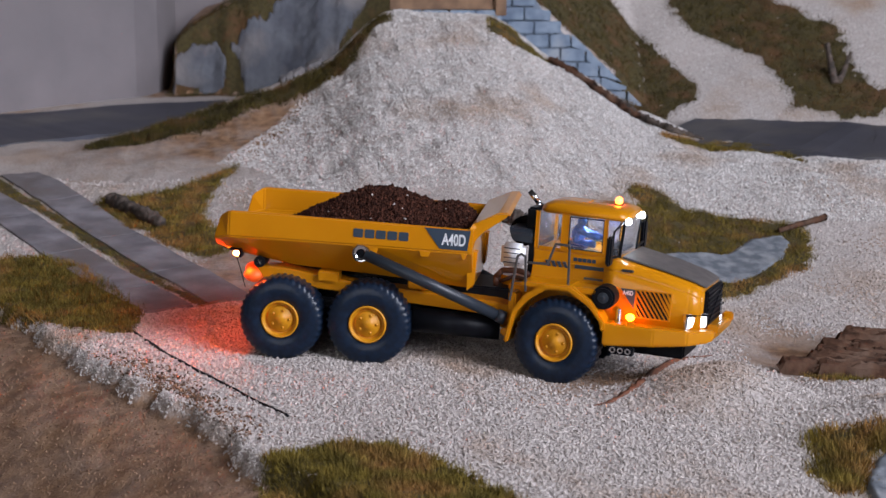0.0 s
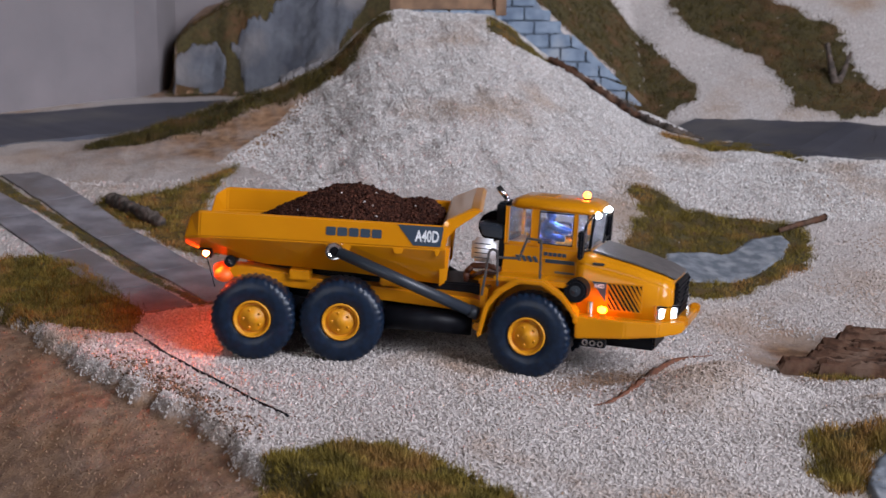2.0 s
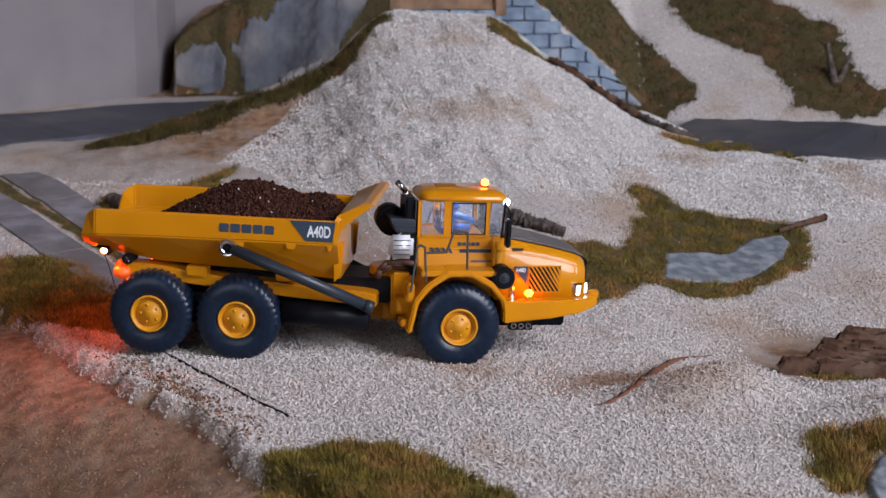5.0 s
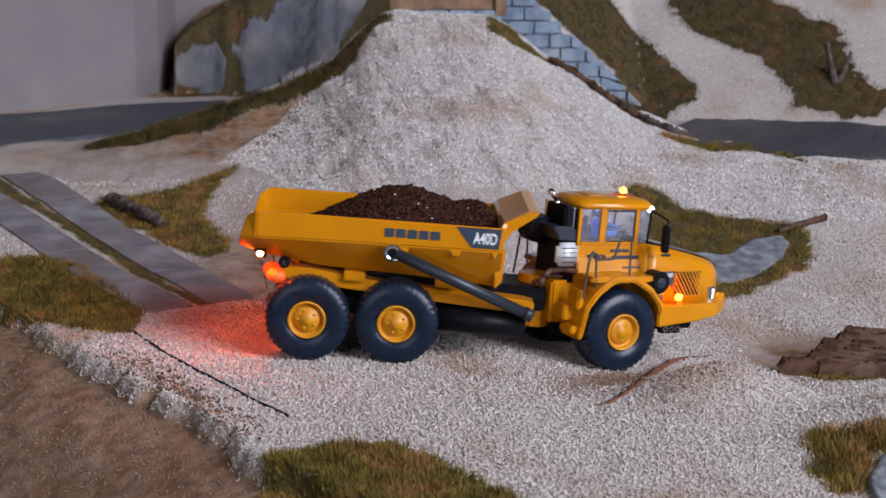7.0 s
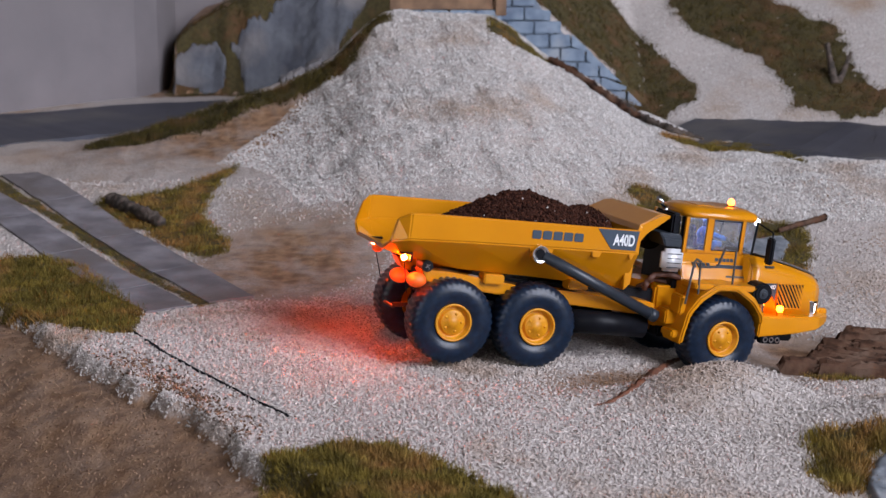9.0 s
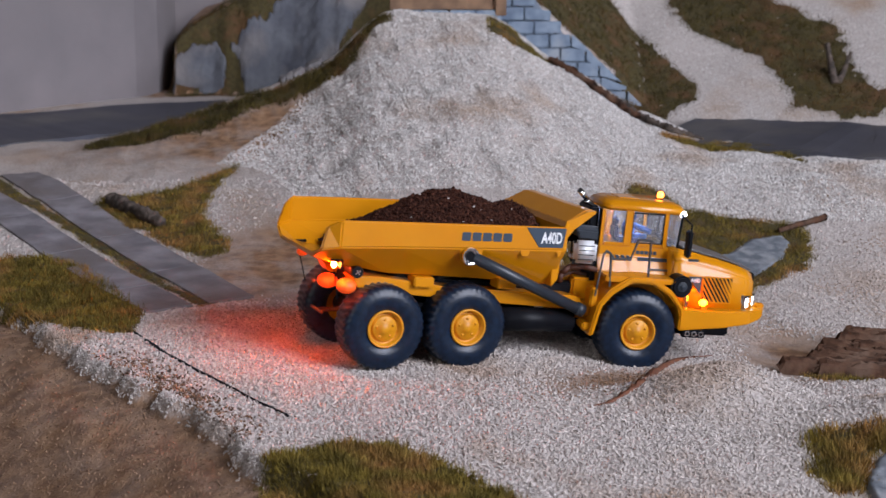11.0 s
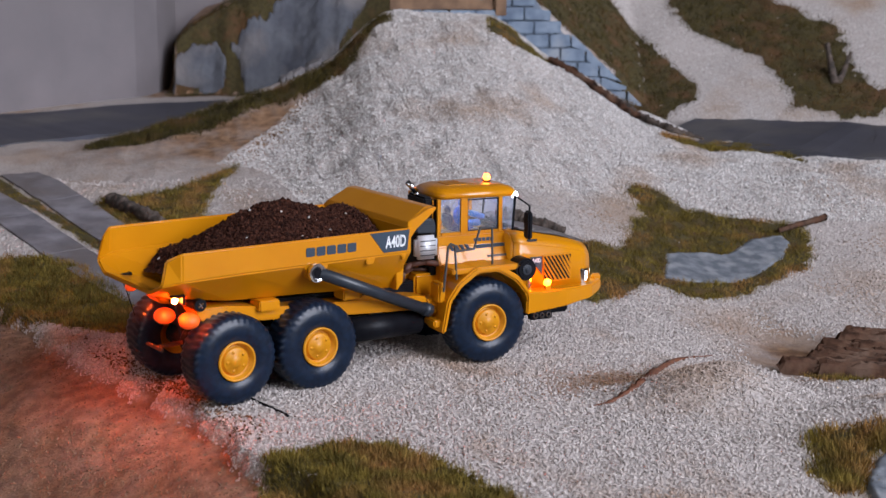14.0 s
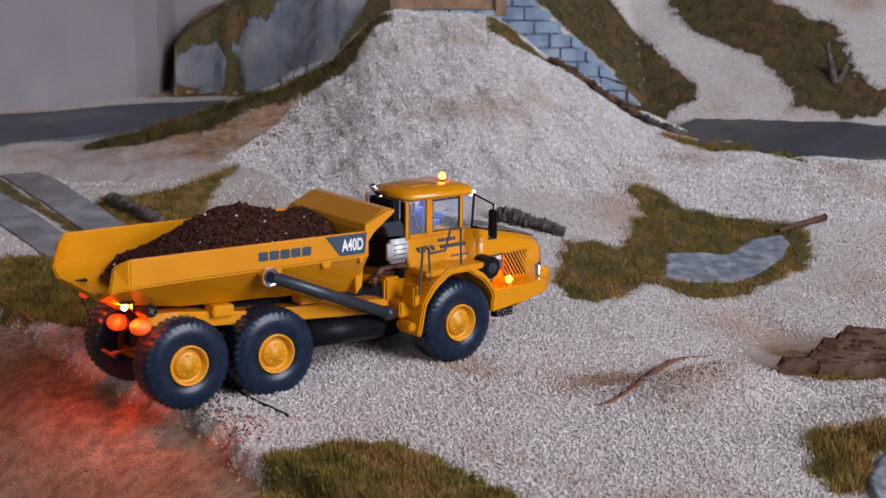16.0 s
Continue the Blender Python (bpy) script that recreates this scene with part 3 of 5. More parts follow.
        part("fender", slab_xz(outer + inner, s * 18.6, s * 9.6, 0.42), YELLOW, truck, "yellow angular wheel arch")
        part("deck", bevelled(box(-9.8, 12.0, s * 13.8 - 3.6, s * 13.8 + 3.4, 23.4, 24.9, 0), 0.3), YELLOW, truck, "yellow deck beside the cab")
    part("front_frame", bevelled(box(-13.5, 30, -7.5, 7.5, 8.4, 17, 0), 0.5), BLACK, truck, "black front frame and axle")
    # ---- cab
    cab = part("cab", bevelled(loft([[(-9.8, -w, z), (x1, -w, z), (x1, w, z), (-9.8, w, z)] for x1, w, z in ((11.5, 10.8, 18.0), (11.5, 10.8, 25.0), (11.5, CAB_W, 30.0), (12.3, CAB_W, 33.0))]), 0.3, 2), YELLOW, truck, "yellow cab with glazed sides")
    cab.location = Vector((0, 0, -1.2)) * MM
    roof = loft([[(-9.4 + i, -5.6 + i * 0.4, z), (-7.4 + i, 0.4 - CAB_W + i, z), (11.6 - i, 0.4 - CAB_W - 0.9 + i, z), (13.4 - i, 1.4 - CAB_W + i, z), (13.4 - i, CAB_W - 1.4 - i, z), (11.6 - i, CAB_W + 0.5 - i, z), (-7.4 + i, CAB_W - 0.4 - i, z), (-9.4 + i, 5.6 - i * 0.4, z)] for i, z in ((0.5, 42.0), (0.1, 42.2), (0, 43.2), (0.7, 44.1), (2.8, 44.9))])
    part("roof", bevelled(roof, 0.25, 2), YELLOW, cab, "glossy yellow cab roof", True)
    hatch = part("roof_hatch", bevelled(box(-4, 1.5, -3.4, 3.4, 44.7, 45.05, 0), 0.1), YELLOW, cab)
    for s in (-1, 1):
        y0, y1 = s * (CAB_W - 0.6), s * CAB_W
        for x0, x1 in ((-9.8, -8.9), (-3.1, -1.2), (7.8, 8.8)):
            part("pillar", box(x0, x1, y0 - 0.05, y1, 33.1, 42.3, 0.12), YELLOW, cab)
        part("sill", box(-8.5, 9, y0, y1 + 0.05, 33.0, 33.7, 0.1), YELLOW, cab)
        part("window_seal", slab_xz([(-1.25, 33.6), (7.85, 33.6), (7.85, 41.9), (-1.25, 41.9), (-1.25, 41.6), (7.55, 41.6), (7.55, 33.9), (-0.95, 33.9), (-0.95, 41.6), (-1.25, 41.6)], s * (CAB_W - 0.5), s * (CAB_W - 0.15), 0), BLACK, cab)
        part("window_pane", box(-8.9, -3.1, s * (CAB_W - 0.4) - 0.06, s * (CAB_W - 0.4) + 0.06, 33.6, 42.2, 0), GLASS, cab)
        part("window_pane", box(-1.2, 7.8, s * (CAB_W - 0.4) - 0.06, s * (CAB_W - 0.4) + 0.06, 33.6, 42.2, 0), GLASS, cab)
        part("window_pane", slab_xz([(8.8, 33.4), (12.0, 33.4), (12.7, 42.2), (8.8, 42.2)], s * (CAB_W - 0.4) - 0.06, s * (CAB_W - 0.4) + 0.06, 0), GLASS, cab)
        post = bmesh.new()
        rod(post, (12.1, s * (CAB_W - 0.4), 33.0), (12.8, s * (CAB_W - 0.4), 42.4), 0.35, 8)
        part("corner_post", post, BLACK, cab)
        # mirror on its wire bracket
        mb = bmesh.new()
        pipe(mb, [(12.6, s * (CAB_W - 0.2), 42.0), (12.4, s * 16.4, 40.6), (12.0, s * 16.8, 34.0), (12.2, s * CAB_W, 33.4)], 0.26, 6)
        part("mirror_bracket", mb, BLACK, cab)
        part("mirror", bevelled(box(11.1, 12.4, s * 17.0 - 1.4, s * 17.0 + 1.4, 32.2, 39.4, 0), 0.4), BLACK, cab, "tall black wing mirror")
        # roof work lights
        part("work_light", ball(0.85, (13.3, s * 6.8, 42.0)), WHITE_LED, cab, "lit white work light", True)
        # stripe marks on the cab side
        for k in range(4):
            part("stripe", slab_xz([(-6.6 + k * 1.5, 30.4), (-5.8 + k * 1.5, 30.4), (-5.0 + k * 1.5, 29.0), (-5.8 + k * 1.5, 29.0)], s * (CAB_W + 0.1) - 0.45, s * (CAB_W + 0.1) + 0.45, 0), BADGE, cab)
        part("stripe", box(1.2, 9.4, s * (CAB_W + 0.1) - 0.4, s * (CAB_W + 0.1) + 0.4, 29.2, 30.1, 0), BADGE, cab, "slate blue stripe")
        part("stripe", box(4.0, 11.4, s * (CAB_W + 1.3) - 0.2, s * (CAB_W + 1.3) + 0.2, 26.9, 27.4, 0), HOOD_GREY, cab)
        # hand rails
        rl = bmesh.new()
        pipe(rl, [(-12.4, s * 17.6, 19.5), (-11.2, s * 17.4, 30.6), (-10.4, s * 17.2, 31.4), (-9.2, s * 17.2, 30.8), (-8.6, s * 17.2, 22.2)], 0.32, 6)
        part("hand_rail", rl, WIRE, truck, "dark wire hand rail")
        rl = bmesh.new()
        pipe(rl, [(-8.7, s * 17.0, 29.4), (-3.6, s * 16.8, 29.6), (-1.9, s * 16.7, 34.8), (1.6, s * 16.5, 34.6), (1.9, s * 16.5, 24.4)], 0.32, 6)
        part("hand_rail", rl, WIRE, truck, "dark wire hand rail")
    brand_bars(cab, 0.6, -CAB_W - 0.08, 30.9, 0.9, BADGE)
    part("windscreen", bevelled(loft([[(12.0, -8, 33.3), (12.0, 8, 33.3), (12.15, 8, 33.3), (12.15, -8, 33.3)], [(12.75, -8, 42.2), (12.75, 8, 42.2), (12.9, 8, 42.2), (12.9, -8, 42.2)]]), 0), GLASS, cab)
    part("rear_window", box(-9.9, -9.75, -7.6, 7.6, 33.4, 42.2, 0), GLASS, cab)
    part("rear_pillar", box(-10.0, -9.2, -8.0, -6.6, 33, 42.3, 0.1), BLACK, cab)
    part("dashboard", bevelled(box(7.6, 11.4, -7.4, 7.4, 33.2, 34.9, 0), 0.4), BLACK, cab)
    wheel = bmesh.new()
    bmesh.ops.create_cone(wheel, segments=20, radius1=1.9, radius2=1.9, depth=0.3, cap_ends=False)
    wheel.transform(Matrix.Translation((7.4, -2.6, 36.0)) @ Matrix.Rotation(radians(-40), 4, "Y"))
    rod(wheel, (9.4, -2.6, 34.3), (7.4, -2.6, 36.0), 0.3, 6)
    part("steering_wheel", wheel, BLACK, cab)
    part("cab_lamp", bevelled(box(-1, 4, -2, 2, 41.5, 41.8, 0), 0), CAB_LED, cab, "lit white interior lamp")
    seat = bmesh.new()
    add_box(seat, -3.8, 2.2, -5.6, 0.8, 33.2, 34.6, None, 0.5)
    add_box(seat, -4.4, -3.2, -5.0, 0.2, 34.0, 37.6, None, 0.5)
    add_box(seat, -4.3, -3.3, -3.9, -1.0, 37.4, 39.6, None, 0.5)
    part("seat", seat, SEAT, cab, "dark blue moulded seat")
    doll = ball(1.75, (-0.2, -2.6, 36.6), 1.0, 1.35, 1.6)
    merge(doll, ball(1.25, (0.5, -2.6, 40.2), 1.0, 0.95, 1.1))
    rod(doll, (0.2, -4.6, 38.0), (5.6, -4.2, 36.4), 0.7, 8)
    rod(doll, (0.2, -0.6, 38.0), (5.6, -1.2, 36.4), 0.7, 8)
    rod(doll, (0.0, -3.8, 34.9), (4.6, -3.8, 34.9), 0.9, 8)
    part("seated_figurine", doll, FIGURE, cab, "plain blue moulded figurine", True)
    # beacon
    beacon = bmesh.new()
    rod(beacon, (8.8, 0, 44.4), (8.8, 0, 45.2), 1.0, 14)
    part("beacon_base", beacon, BLACK, cab)
    part("beacon", ball(0.95, (8.8, 0, 45.9), 1, 1, 1.1), AMBER_LED, cab, "lit amber roof beacon", True)
    # ---- behind the cab
    ex = bmesh.new()
    add_box(ex, -12.8, -10.1, -6.8, 3.0, 33.0, 41.6, None, 0.5)
    ex = part("exhaust", ex, BLACK, truck, "black boxed exhaust stack with a chrome tip")
    tip = bmesh.new()
    pipe(tip, [(-11.6, -0.6, 41.0), (-11.9, -0.6, 42.2), (-14.4, -0.6, 44.8)], 0.75, 12)
    part("exhaust_tip", tip, CHROME, ex, "slanted chrome pipe tip", True)
    ab = loft([[(-17.0, -8, 36.4), (-10.4, -8, 36.2), (-10.4, 8, 36.2), (-17.0, 8, 36.4)], [(-16.4, -9, 35.2), (-10.4, -9, 35.0), (-10.4, 9, 35.0), (-16.4, 9, 35.2)], [(-15.5, -9, 33.0), (-10.4, -9, 32.8), (-10.4, 9, 32.8), (-15.5, 9, 33.0)]])
    part("air_box", bevelled(ab, 0.3), GREY, truck, "dark grey ribbed intake box")
    drum = bmesh.new()
    rod(drum, (-15.2, -1.0, 34.4), (-15.2, 7.0, 34.4), 3.9, 20)
    part("muffler", bevelled(drum, 0.5), BLACK, truck, "black round muffler behind the cab", True)
    tank = part("silver_tank", bevelled(box(-17.4, -11.2, -12.4, -9.6, 26.8, 32.8, 0), 0.9, 2), SILVER, truck, "silver box tank with printed lines", True)
    for k in range(4):
        part("printed_line", box(-16.4, -12.2, -12.46, -12.40, 27.9 + k * 1.2, 28.12 + k * 1.2, 0), GREY, tank)
    part("cab_back_panel", bevelled(box(-11.4, -9.7, -8.2, 8.2, 18, 33, 0), 0.2), BLACK, truck)
    for pts, r in (([(-9.5, -9, 24.8), (-13.5, -9, 25.6), (-17.5, -9, 25.2), (-19.2, -8.6, 23.4), (-19.4, -8, 21)], 0.75), ([(-10, -6, 22.8), (-15.5, -6, 23.4), (-20.0, -5, 21.2)], 0.5)):
        hose = bmesh.new()
        pipe(hose, pts, r, 8)
        part("hose", hose, RUST, truck, "reddish-brown hydraulic hose", True)
    hub = bmesh.new()
    rod(hub, (-16.0, 0, 9.5), (-16.0, 0, 23), 4.6, 20)
    add_box(hub, -16, -9, -8.5, 8.5, 11.5, 22.4, None, 0.6)
    add_box(hub, -15.2, -11.2, -13.6, -7.5, 13.2, 17.0, None, 0.4)
    add_box(hub, -14.6, -11.8, -16.8, -11, 10.2, 12.2, None, 0.4)
    add_box(hub, -13.2, -11.2, -16.6, -11.5, 16.4, 21.4, None, 0.4)
    part("hinge_block", hub, YELLOW, truck, "yellow articulation joint")


def glow_shield(s):
    """Plates added above and ahead of a tail light, to keep its glow off the body."""
    bm = bmesh.new()
    add_box(bm, -69.6, -69.1, s * 13.8 - 1.7, s * 13.8 + 1.7, 24.6, 27.0, None, 0.1)
    add_box(bm, -72.2, -69.1, s * 13.8 - 2.0, s * 13.8 + 2.0, 26.4, 26.9, None, 0.1)
    return bm


def dump_body(truck):
    """Open tipper body: a folded shell with thick sides, a chute tail and a spill guard."""
    t = 0.9
    secs = [(-75.4, 17.0, 17.4, 12.5, 35.4, 29.6, 27.2), (-71.6, 19.4, 19.4, 13.0, 37.2, 30.6, 25.8), (-56, 19.6, 19.6, 12.0, 37.3, 31.0, 23.2), (-34, 19.6, 19.6, 12.0, 37.3, 31.2, 22.4), (-10.6, 19.6, 19.6, 12.0, 37.3, 31.3, 21.0)]
    bm = bmesh.new()
    rings = []
    for x, wt, wf, wb, zt, zf, zb in secs:
        o = [(-wt, zt), (-wf, zf), (-wb, zb), (wb, zb), (wf, zf), (wt, zt)]
        i = [(wt - t, zt), (wf - t, zf + 0.3), (wb - t * 0.6, zb + t), (-wb + t * 0.6, zb + t), (-wf + t, zf + 0.3), (-wt + t, zt)]
        # the tail edge rakes back from rim to fold
        rake = 1.5 if x < -74 else 0.0
        rings.append([bm.verts.new((x + rake * (z - zf) / (zt - zf) - 0.3 * rake, y, z)) for y, z in o + i])
    n = 12
    for a, b in zip(rings, rings[1:]):
        for k in range(n):
            bm.faces.new((a[k], a[(k + 1) % n], b[(k + 1) % n], b[k]))
    for r in (rings[0], rings[-1]):
        for k in range(5):
            bm.faces.new((r[k], r[k + 1], r[10 - k], r[11 - k]))
    bmesh.ops.recalc_face_normals(bm, faces=bm.faces)
    bevelled(bm, 0.38, 6)
    body = part("dump_body", bm, YELLOW, truck, "glossy yellow open tipper body")
    # front wall and spill guard
    fw = loft([[(-11.4, -w, z), (-10.4 + dx, -w, z), (-10.4 + dx, w, z), (-11.4, w, z)] for w, z, dx in ((12, 21.2, 0), (19.5, 31.2, 0), (19.6, 37.4, 0))])
    part("front_wall", bevelled(fw, 0.12), YELLOW, body)
    guard = loft([[(-11.4, -w, z), (-11.4 + 1.0, -w, z - 0.4), (-11.4 + 1.0, w, z - 0.4), (-11.4, w, z)] if k == 0 else [(x, -w, z), (x + 0.9, -w, z - 0.7), (x + 0.9, w, z - 0.7), (x, w, z)] for k, (x, w, z) in enumerate(((-11.4, 19.5, 37.2), (-10.6, 18.6, 38.6), (-4.6, 17.0, 41.6), (-2.6, 16.8, 41.7)))])
    part("spill_guard", bevelled(guard, 0.12), YELLOW, body, "yellow forward-leaning spill guard")
    for s in (-1, 1):
        rib = slab_xz([(-12.0, 31.5), (-10.6, 31.5), (-9.9, 34.4), (-8.2, 36.6), (-4.2, 39.6), (-2.4, 41.0), (-2.4, 41.6), (-4.6, 41.4), (-10.6, 38.5), (-11.4, 37.2)], s * 18.6, s * 16.6, 0.12)
        part("guard_rib", rib, YELLOW, body)
        part("front_post", bevelled(slab_xz([(-12.2, 31.0), (-9.4, 31.0), (-9.8, 23.0), (-11.6, 21.0)], s * 15.4, s * 12.0, 0), 0.15), YELLOW, body)
        # tail lights
        part("tail_light", ball(0.72, (-70.8, s * 13.8, 25.4)), TAIL_LED, body, "lit orange-red tail light", True)
        part("tail_light_block", glow_shield(s), BLACK, body, "black shield added to keep tail light off the body")
        wire = bmesh.new()
        pipe(wire, [(-70.8, s * 13.8, 24.9), (-69.8, s * 13.0, 21.4), (-68.6, s * 12.0, 16.4)], 0.13, 5)
        part("lamp_wire", wire, BLACK, body)
        # badge on the front of the upper band
        part("side_badge", slab_xz([(-22.4, 37.0), (-11.0, 37.0), (-11.6, 32.0), (-18.4, 32.0)], s * 19.62 - 0.12, s * 19.62 + 0.1, 0.03), BADGE, body, "slate blue side badge")
        for x0, x1 in ((-23.5, -20.6), (-13.2, -11.6)):
            part("lug", bevelled(slab_xz([(x0, 31.2), (x1, 31.2), (x1 - 0.5, 29.6), (x0 + 0.5, 29.6)], s * 19.5, s * 17.6, 0), 0.15), YELLOW, body)
        part("boss", bevelled(slab_xz([(-40.5, 31.2), (-33.4, 31.2), (-34.8, 27.6), (-38.6, 27.6)], s * 19.3, s * 15.4, 0), 0.2), YELLOW, body)
        for x0 in (-49.5, -26.5):
            part("rest_pad", bevelled(box(x0, x0 + 5.4, s * 12.4 - 2.4, s * 12.4 + 2.4, 20.2, 22.8, 0), 0.3), YELLOW, body)
        rim = bmesh.new()
        rod(rim, (-64.6, s * 9.0, 23.7), (-64.6, s * 14.4, 23.7), 1.45, 16)
        stop = part("rubber_stop", rim, BLACK, body, "round black rubber stop")
        cross = bmesh.new()
        for turn in (0.6, 2.17):
            dx, dz = 0.75 * math.cos(turn), 0.75 * math.sin(turn)
            rod(cross, (-64.6 - dx, s * 14.5, 23.7 - dz), (-64.6 + dx, s * 14.5, 23.7 + dz), 0.2, 6)
        part("cross_pin", cross, CHROME, stop, "bright cross pin")
    spread_letters(body, "A40D", -18.0, -19.78, 33.0, 5.9, 3.0, WHITE_PRINT)
    brand_bars(body, -40.0, -19.72, 33.2, 2.15, BADGE)
    return body


def rear_frame(truck):
    bm = bmesh.new()
    add_box(bm, -62, 2, -7.5, 7.5, 14.5, 20.8, None, 0.4)
    # black here puts the deep shade under the body into the colour
    frame_ob = part("rear_frame", bm, BLACK, truck, "rear chassis frame coloured black for under-truck shade")
    for s in (-1, 1):
        beam = slab_xz([(-66, 22.6), (-58, 22.4), (-40, 20.2), (-4, 18.4), (-1, 17.8), (-1, 14.6), (-26, 16.2), (-56, 18.4), (-64, 19.6)], s * 13.2, s * 7.4, 0.3)
        part("side_beam", beam, YELLOW, frame_ob)
        lift = bmesh.new()
        rod(lift, (-36.9, s * 20.4, 29.3), (-3.2, s * 15.4, 15.4), 1.45, 18)
        rod(lift, (-3.6, s * 15.5, 15.6), (-1.6, s * 15.2, 14.8), 1.7, 16)
        part("lift_cylinder", lift, GREY, frame_ob, "long slate grey hydraulic cylinder", True)
        eye = lathe_y([(2.2, -0.7), (2.35, 0), (2.2, 0.7), (1.2, 0.7), (1.2, -0.7), (2.2, -0.7)], 24)
        eye.transform(Matrix.Translation((-37.6, s * 20.4, 29.4)))
        rod(eye, (-36.2, s * 20.3, 28.9), (-34.2, s * 20.0, 28.1), 1.0, 12)
        part("cylinder_eye", eye, CHROME, frame_ob, "chrome cylinder eye", True)
        nut = bmesh.new()
        rod(nut, (-37.6, s * 16, 29.4), (-37.6, s * 21.0, 29.4), 1.15, 12)
        part("pivot_pin", nut, BLACK, frame_ob)
        tank = bmesh.new()
        rod(tank, (-25.0, s * 12.6, 12.0), (-3.0, s * 11.4, 11.4), 3.1, 20)
        part("black_tank", tank, BLACK, frame_ob, "black cylindrical tank", True)
        for dx, dy, dz, r in (((-66.4, 11.9, 19.8, 2.7), (-68.2, 3.2, 19.4, 2.7)) if s < 0 else ((-71.6, 7.5, 24.6, 1.5),)):
            part("tail_flap", ball(r, (dx, s * dy, dz), 0.95, 0.95, 0.72, 20, 12), ORANGE_GLOW, frame_ob, "translucent orange rounded tail flap with added glow", True)
    axle = bmesh.new()
    rod(axle, (-58, -13, 10.75), (-58, 13, 10.75), 2.4, 16)
    rod(axle, (-35.8, -13, 10.75), (-35.8, 13, 10.75), 2.4, 16)
    merge(axle, ball(4.4, (-58, 0, 11.2)))
    add_box(axle, -60, -34, -12, -9.6, 11.4, 15.5, None, 0.6)
    add_box(axle, -60, -34, 9.6, 12, 11.4, 15.5, None, 0.6)
    # axles blackened too, for the shade between the wheels
    part("bogie", axle, BLACK, frame_ob, "bogie axle coloured black for under-truck shade")
    hook = bmesh.new()
    rod(hook, (-69, -3.4, 11.2), (-69, 4.4, 11.2), 0.45, 8)
    rod(hook, (-60, 0, 11.6), (-69, 0, 11.2), 0.6, 8)
    part("rear_bar", hook, RUST, frame_ob)
    return frame_ob


def soil_load():
    """Crumbly dark soil heaped in two humps."""
    rng = np.random.default_rng(5)
    xs, ys = np.linspace(-66, -11.8, 130), np.linspace(-18.6, 18.6, 84)
    gx, gy = np.meshgrid(xs, ys)

    def soil_h(x, y):
        a = 10.8 * np.exp(-((x + 37) / 22) ** 2 - (y / 14.5) ** 2) + 4.6 * np.exp(-((x + 15) / 6.0) ** 2 - ((y - 2) / 12) ** 2)
        top = 27.4 + np.minimum(a, 12.0) + 4.6 * np.exp(-((x + 30) / 30) ** 2) + 0.4 * bumps(x * 7, y * 7, 2) + 0.35 * bumps(x * 15, y * 15, 5)
        return top - 3.6 * smooth(-58, -70, x)

    def wall_z(x, y):
        # the sloping floor and sides of the body
        return 23.4 + 2.8 * smooth(-56, -72, x) + np.maximum(0, np.abs(y) - 11.0) * 1.06
    z = soil_h(gx, gy) + rng.normal(0, 0.16, gx.shape)
    idx = np.arange(gx.size).reshape(gx.shape)
    ok = z > wall_z(gx, gy) - 0.3
    ok = ok[:-1, :-1] & ok[1:, :-1] & ok[:-1, 1:] & ok[1:, 1:]
    faces = np.stack([idx[:-1, :-1], idx[:-1, 1:], idx[1:, 1:], idx[1:, :-1]], -1)[ok]
    ob = arrays_mesh("soil_load", np.stack([gx, gy, z], -1).reshape(-1, 3), faces, SOIL)
    tagged(ob, "heaped dark reddish-brown soil load", "soil", kind="stuff")
    n = 15000
    x, y = rng.uniform(-64, -12.5, n), rng.uniform(-17.6, 17.6, n)
    keep = soil_h(x, y) > wall_z(x, y)
    x, y = x[keep], y[keep]
    n = len(x)
    c = np.stack([x, y, soil_h(x, y) + rng.uniform(-0.1, 0.3, n)], -1)
    octa = np.array([(1, 0, 0), (-1, 0, 0), (0, 1, 0), (0, -1, 0), (0, 0, 1), (0, 0, -1)], float)
    sc = rng.uniform(0.15, 0.8, (n, 1, 1)) ** 1.3 * rng.uniform(0.5, 1.0, (n, 6, 1))
    v = octa[None] * sc + c[:, None, :]
    v += rng.normal(0, 0.07, v.shape)
    tri = np.array([(0, 2, 4), (2, 1, 4), (1, 3, 4), (3, 0, 4), (2, 0, 5), (1, 2, 5), (3, 1, 5), (0, 3, 5)])
    crumbs = arrays_mesh("soil_crumbs", v.reshape(-1, 3), (np.arange(n)[:, None, None] * 6 + tri[None]).reshape(-1, 3), CRUMB)
    crumbs.parent = ob
    pick = rng.choice(n, 60, replace=False)
    pale = v[pick] + (0, 0, 0.15)
    specks = arrays_mesh("pale_specks", pale.reshape(-1, 3), (np.arange(60)[:, None, None] * 6 + tri[None]).reshape(-1, 3), GRAIN)
    specks.parent = ob
    return ob


truck = thing("dump_truck", "yellow articulated model dump truck with lit lamps, loaded", "toy truck")
front_unit(truck)
BODY = dump_body(truck)
REAR = rear_frame(truck)
WHEELS = []
first_wheel = make_wheel(truck, "wheel")
for unit, x, s in (("f", 0, -1), ("f", 0, 1), ("m", MID_AXLE, -1), ("m", MID_AXLE, 1), ("r", REAR_AXLE, -1), ("r", REAR_AXLE, 1)):
    w = first_wheel if not WHEELS else make_wheel(truck, "wheel", first_wheel)
    WHEELS.append((w, unit, x, s))
LOAD = soil_load()

# ---------------------------------------------------------------- setting
ground_sheet()


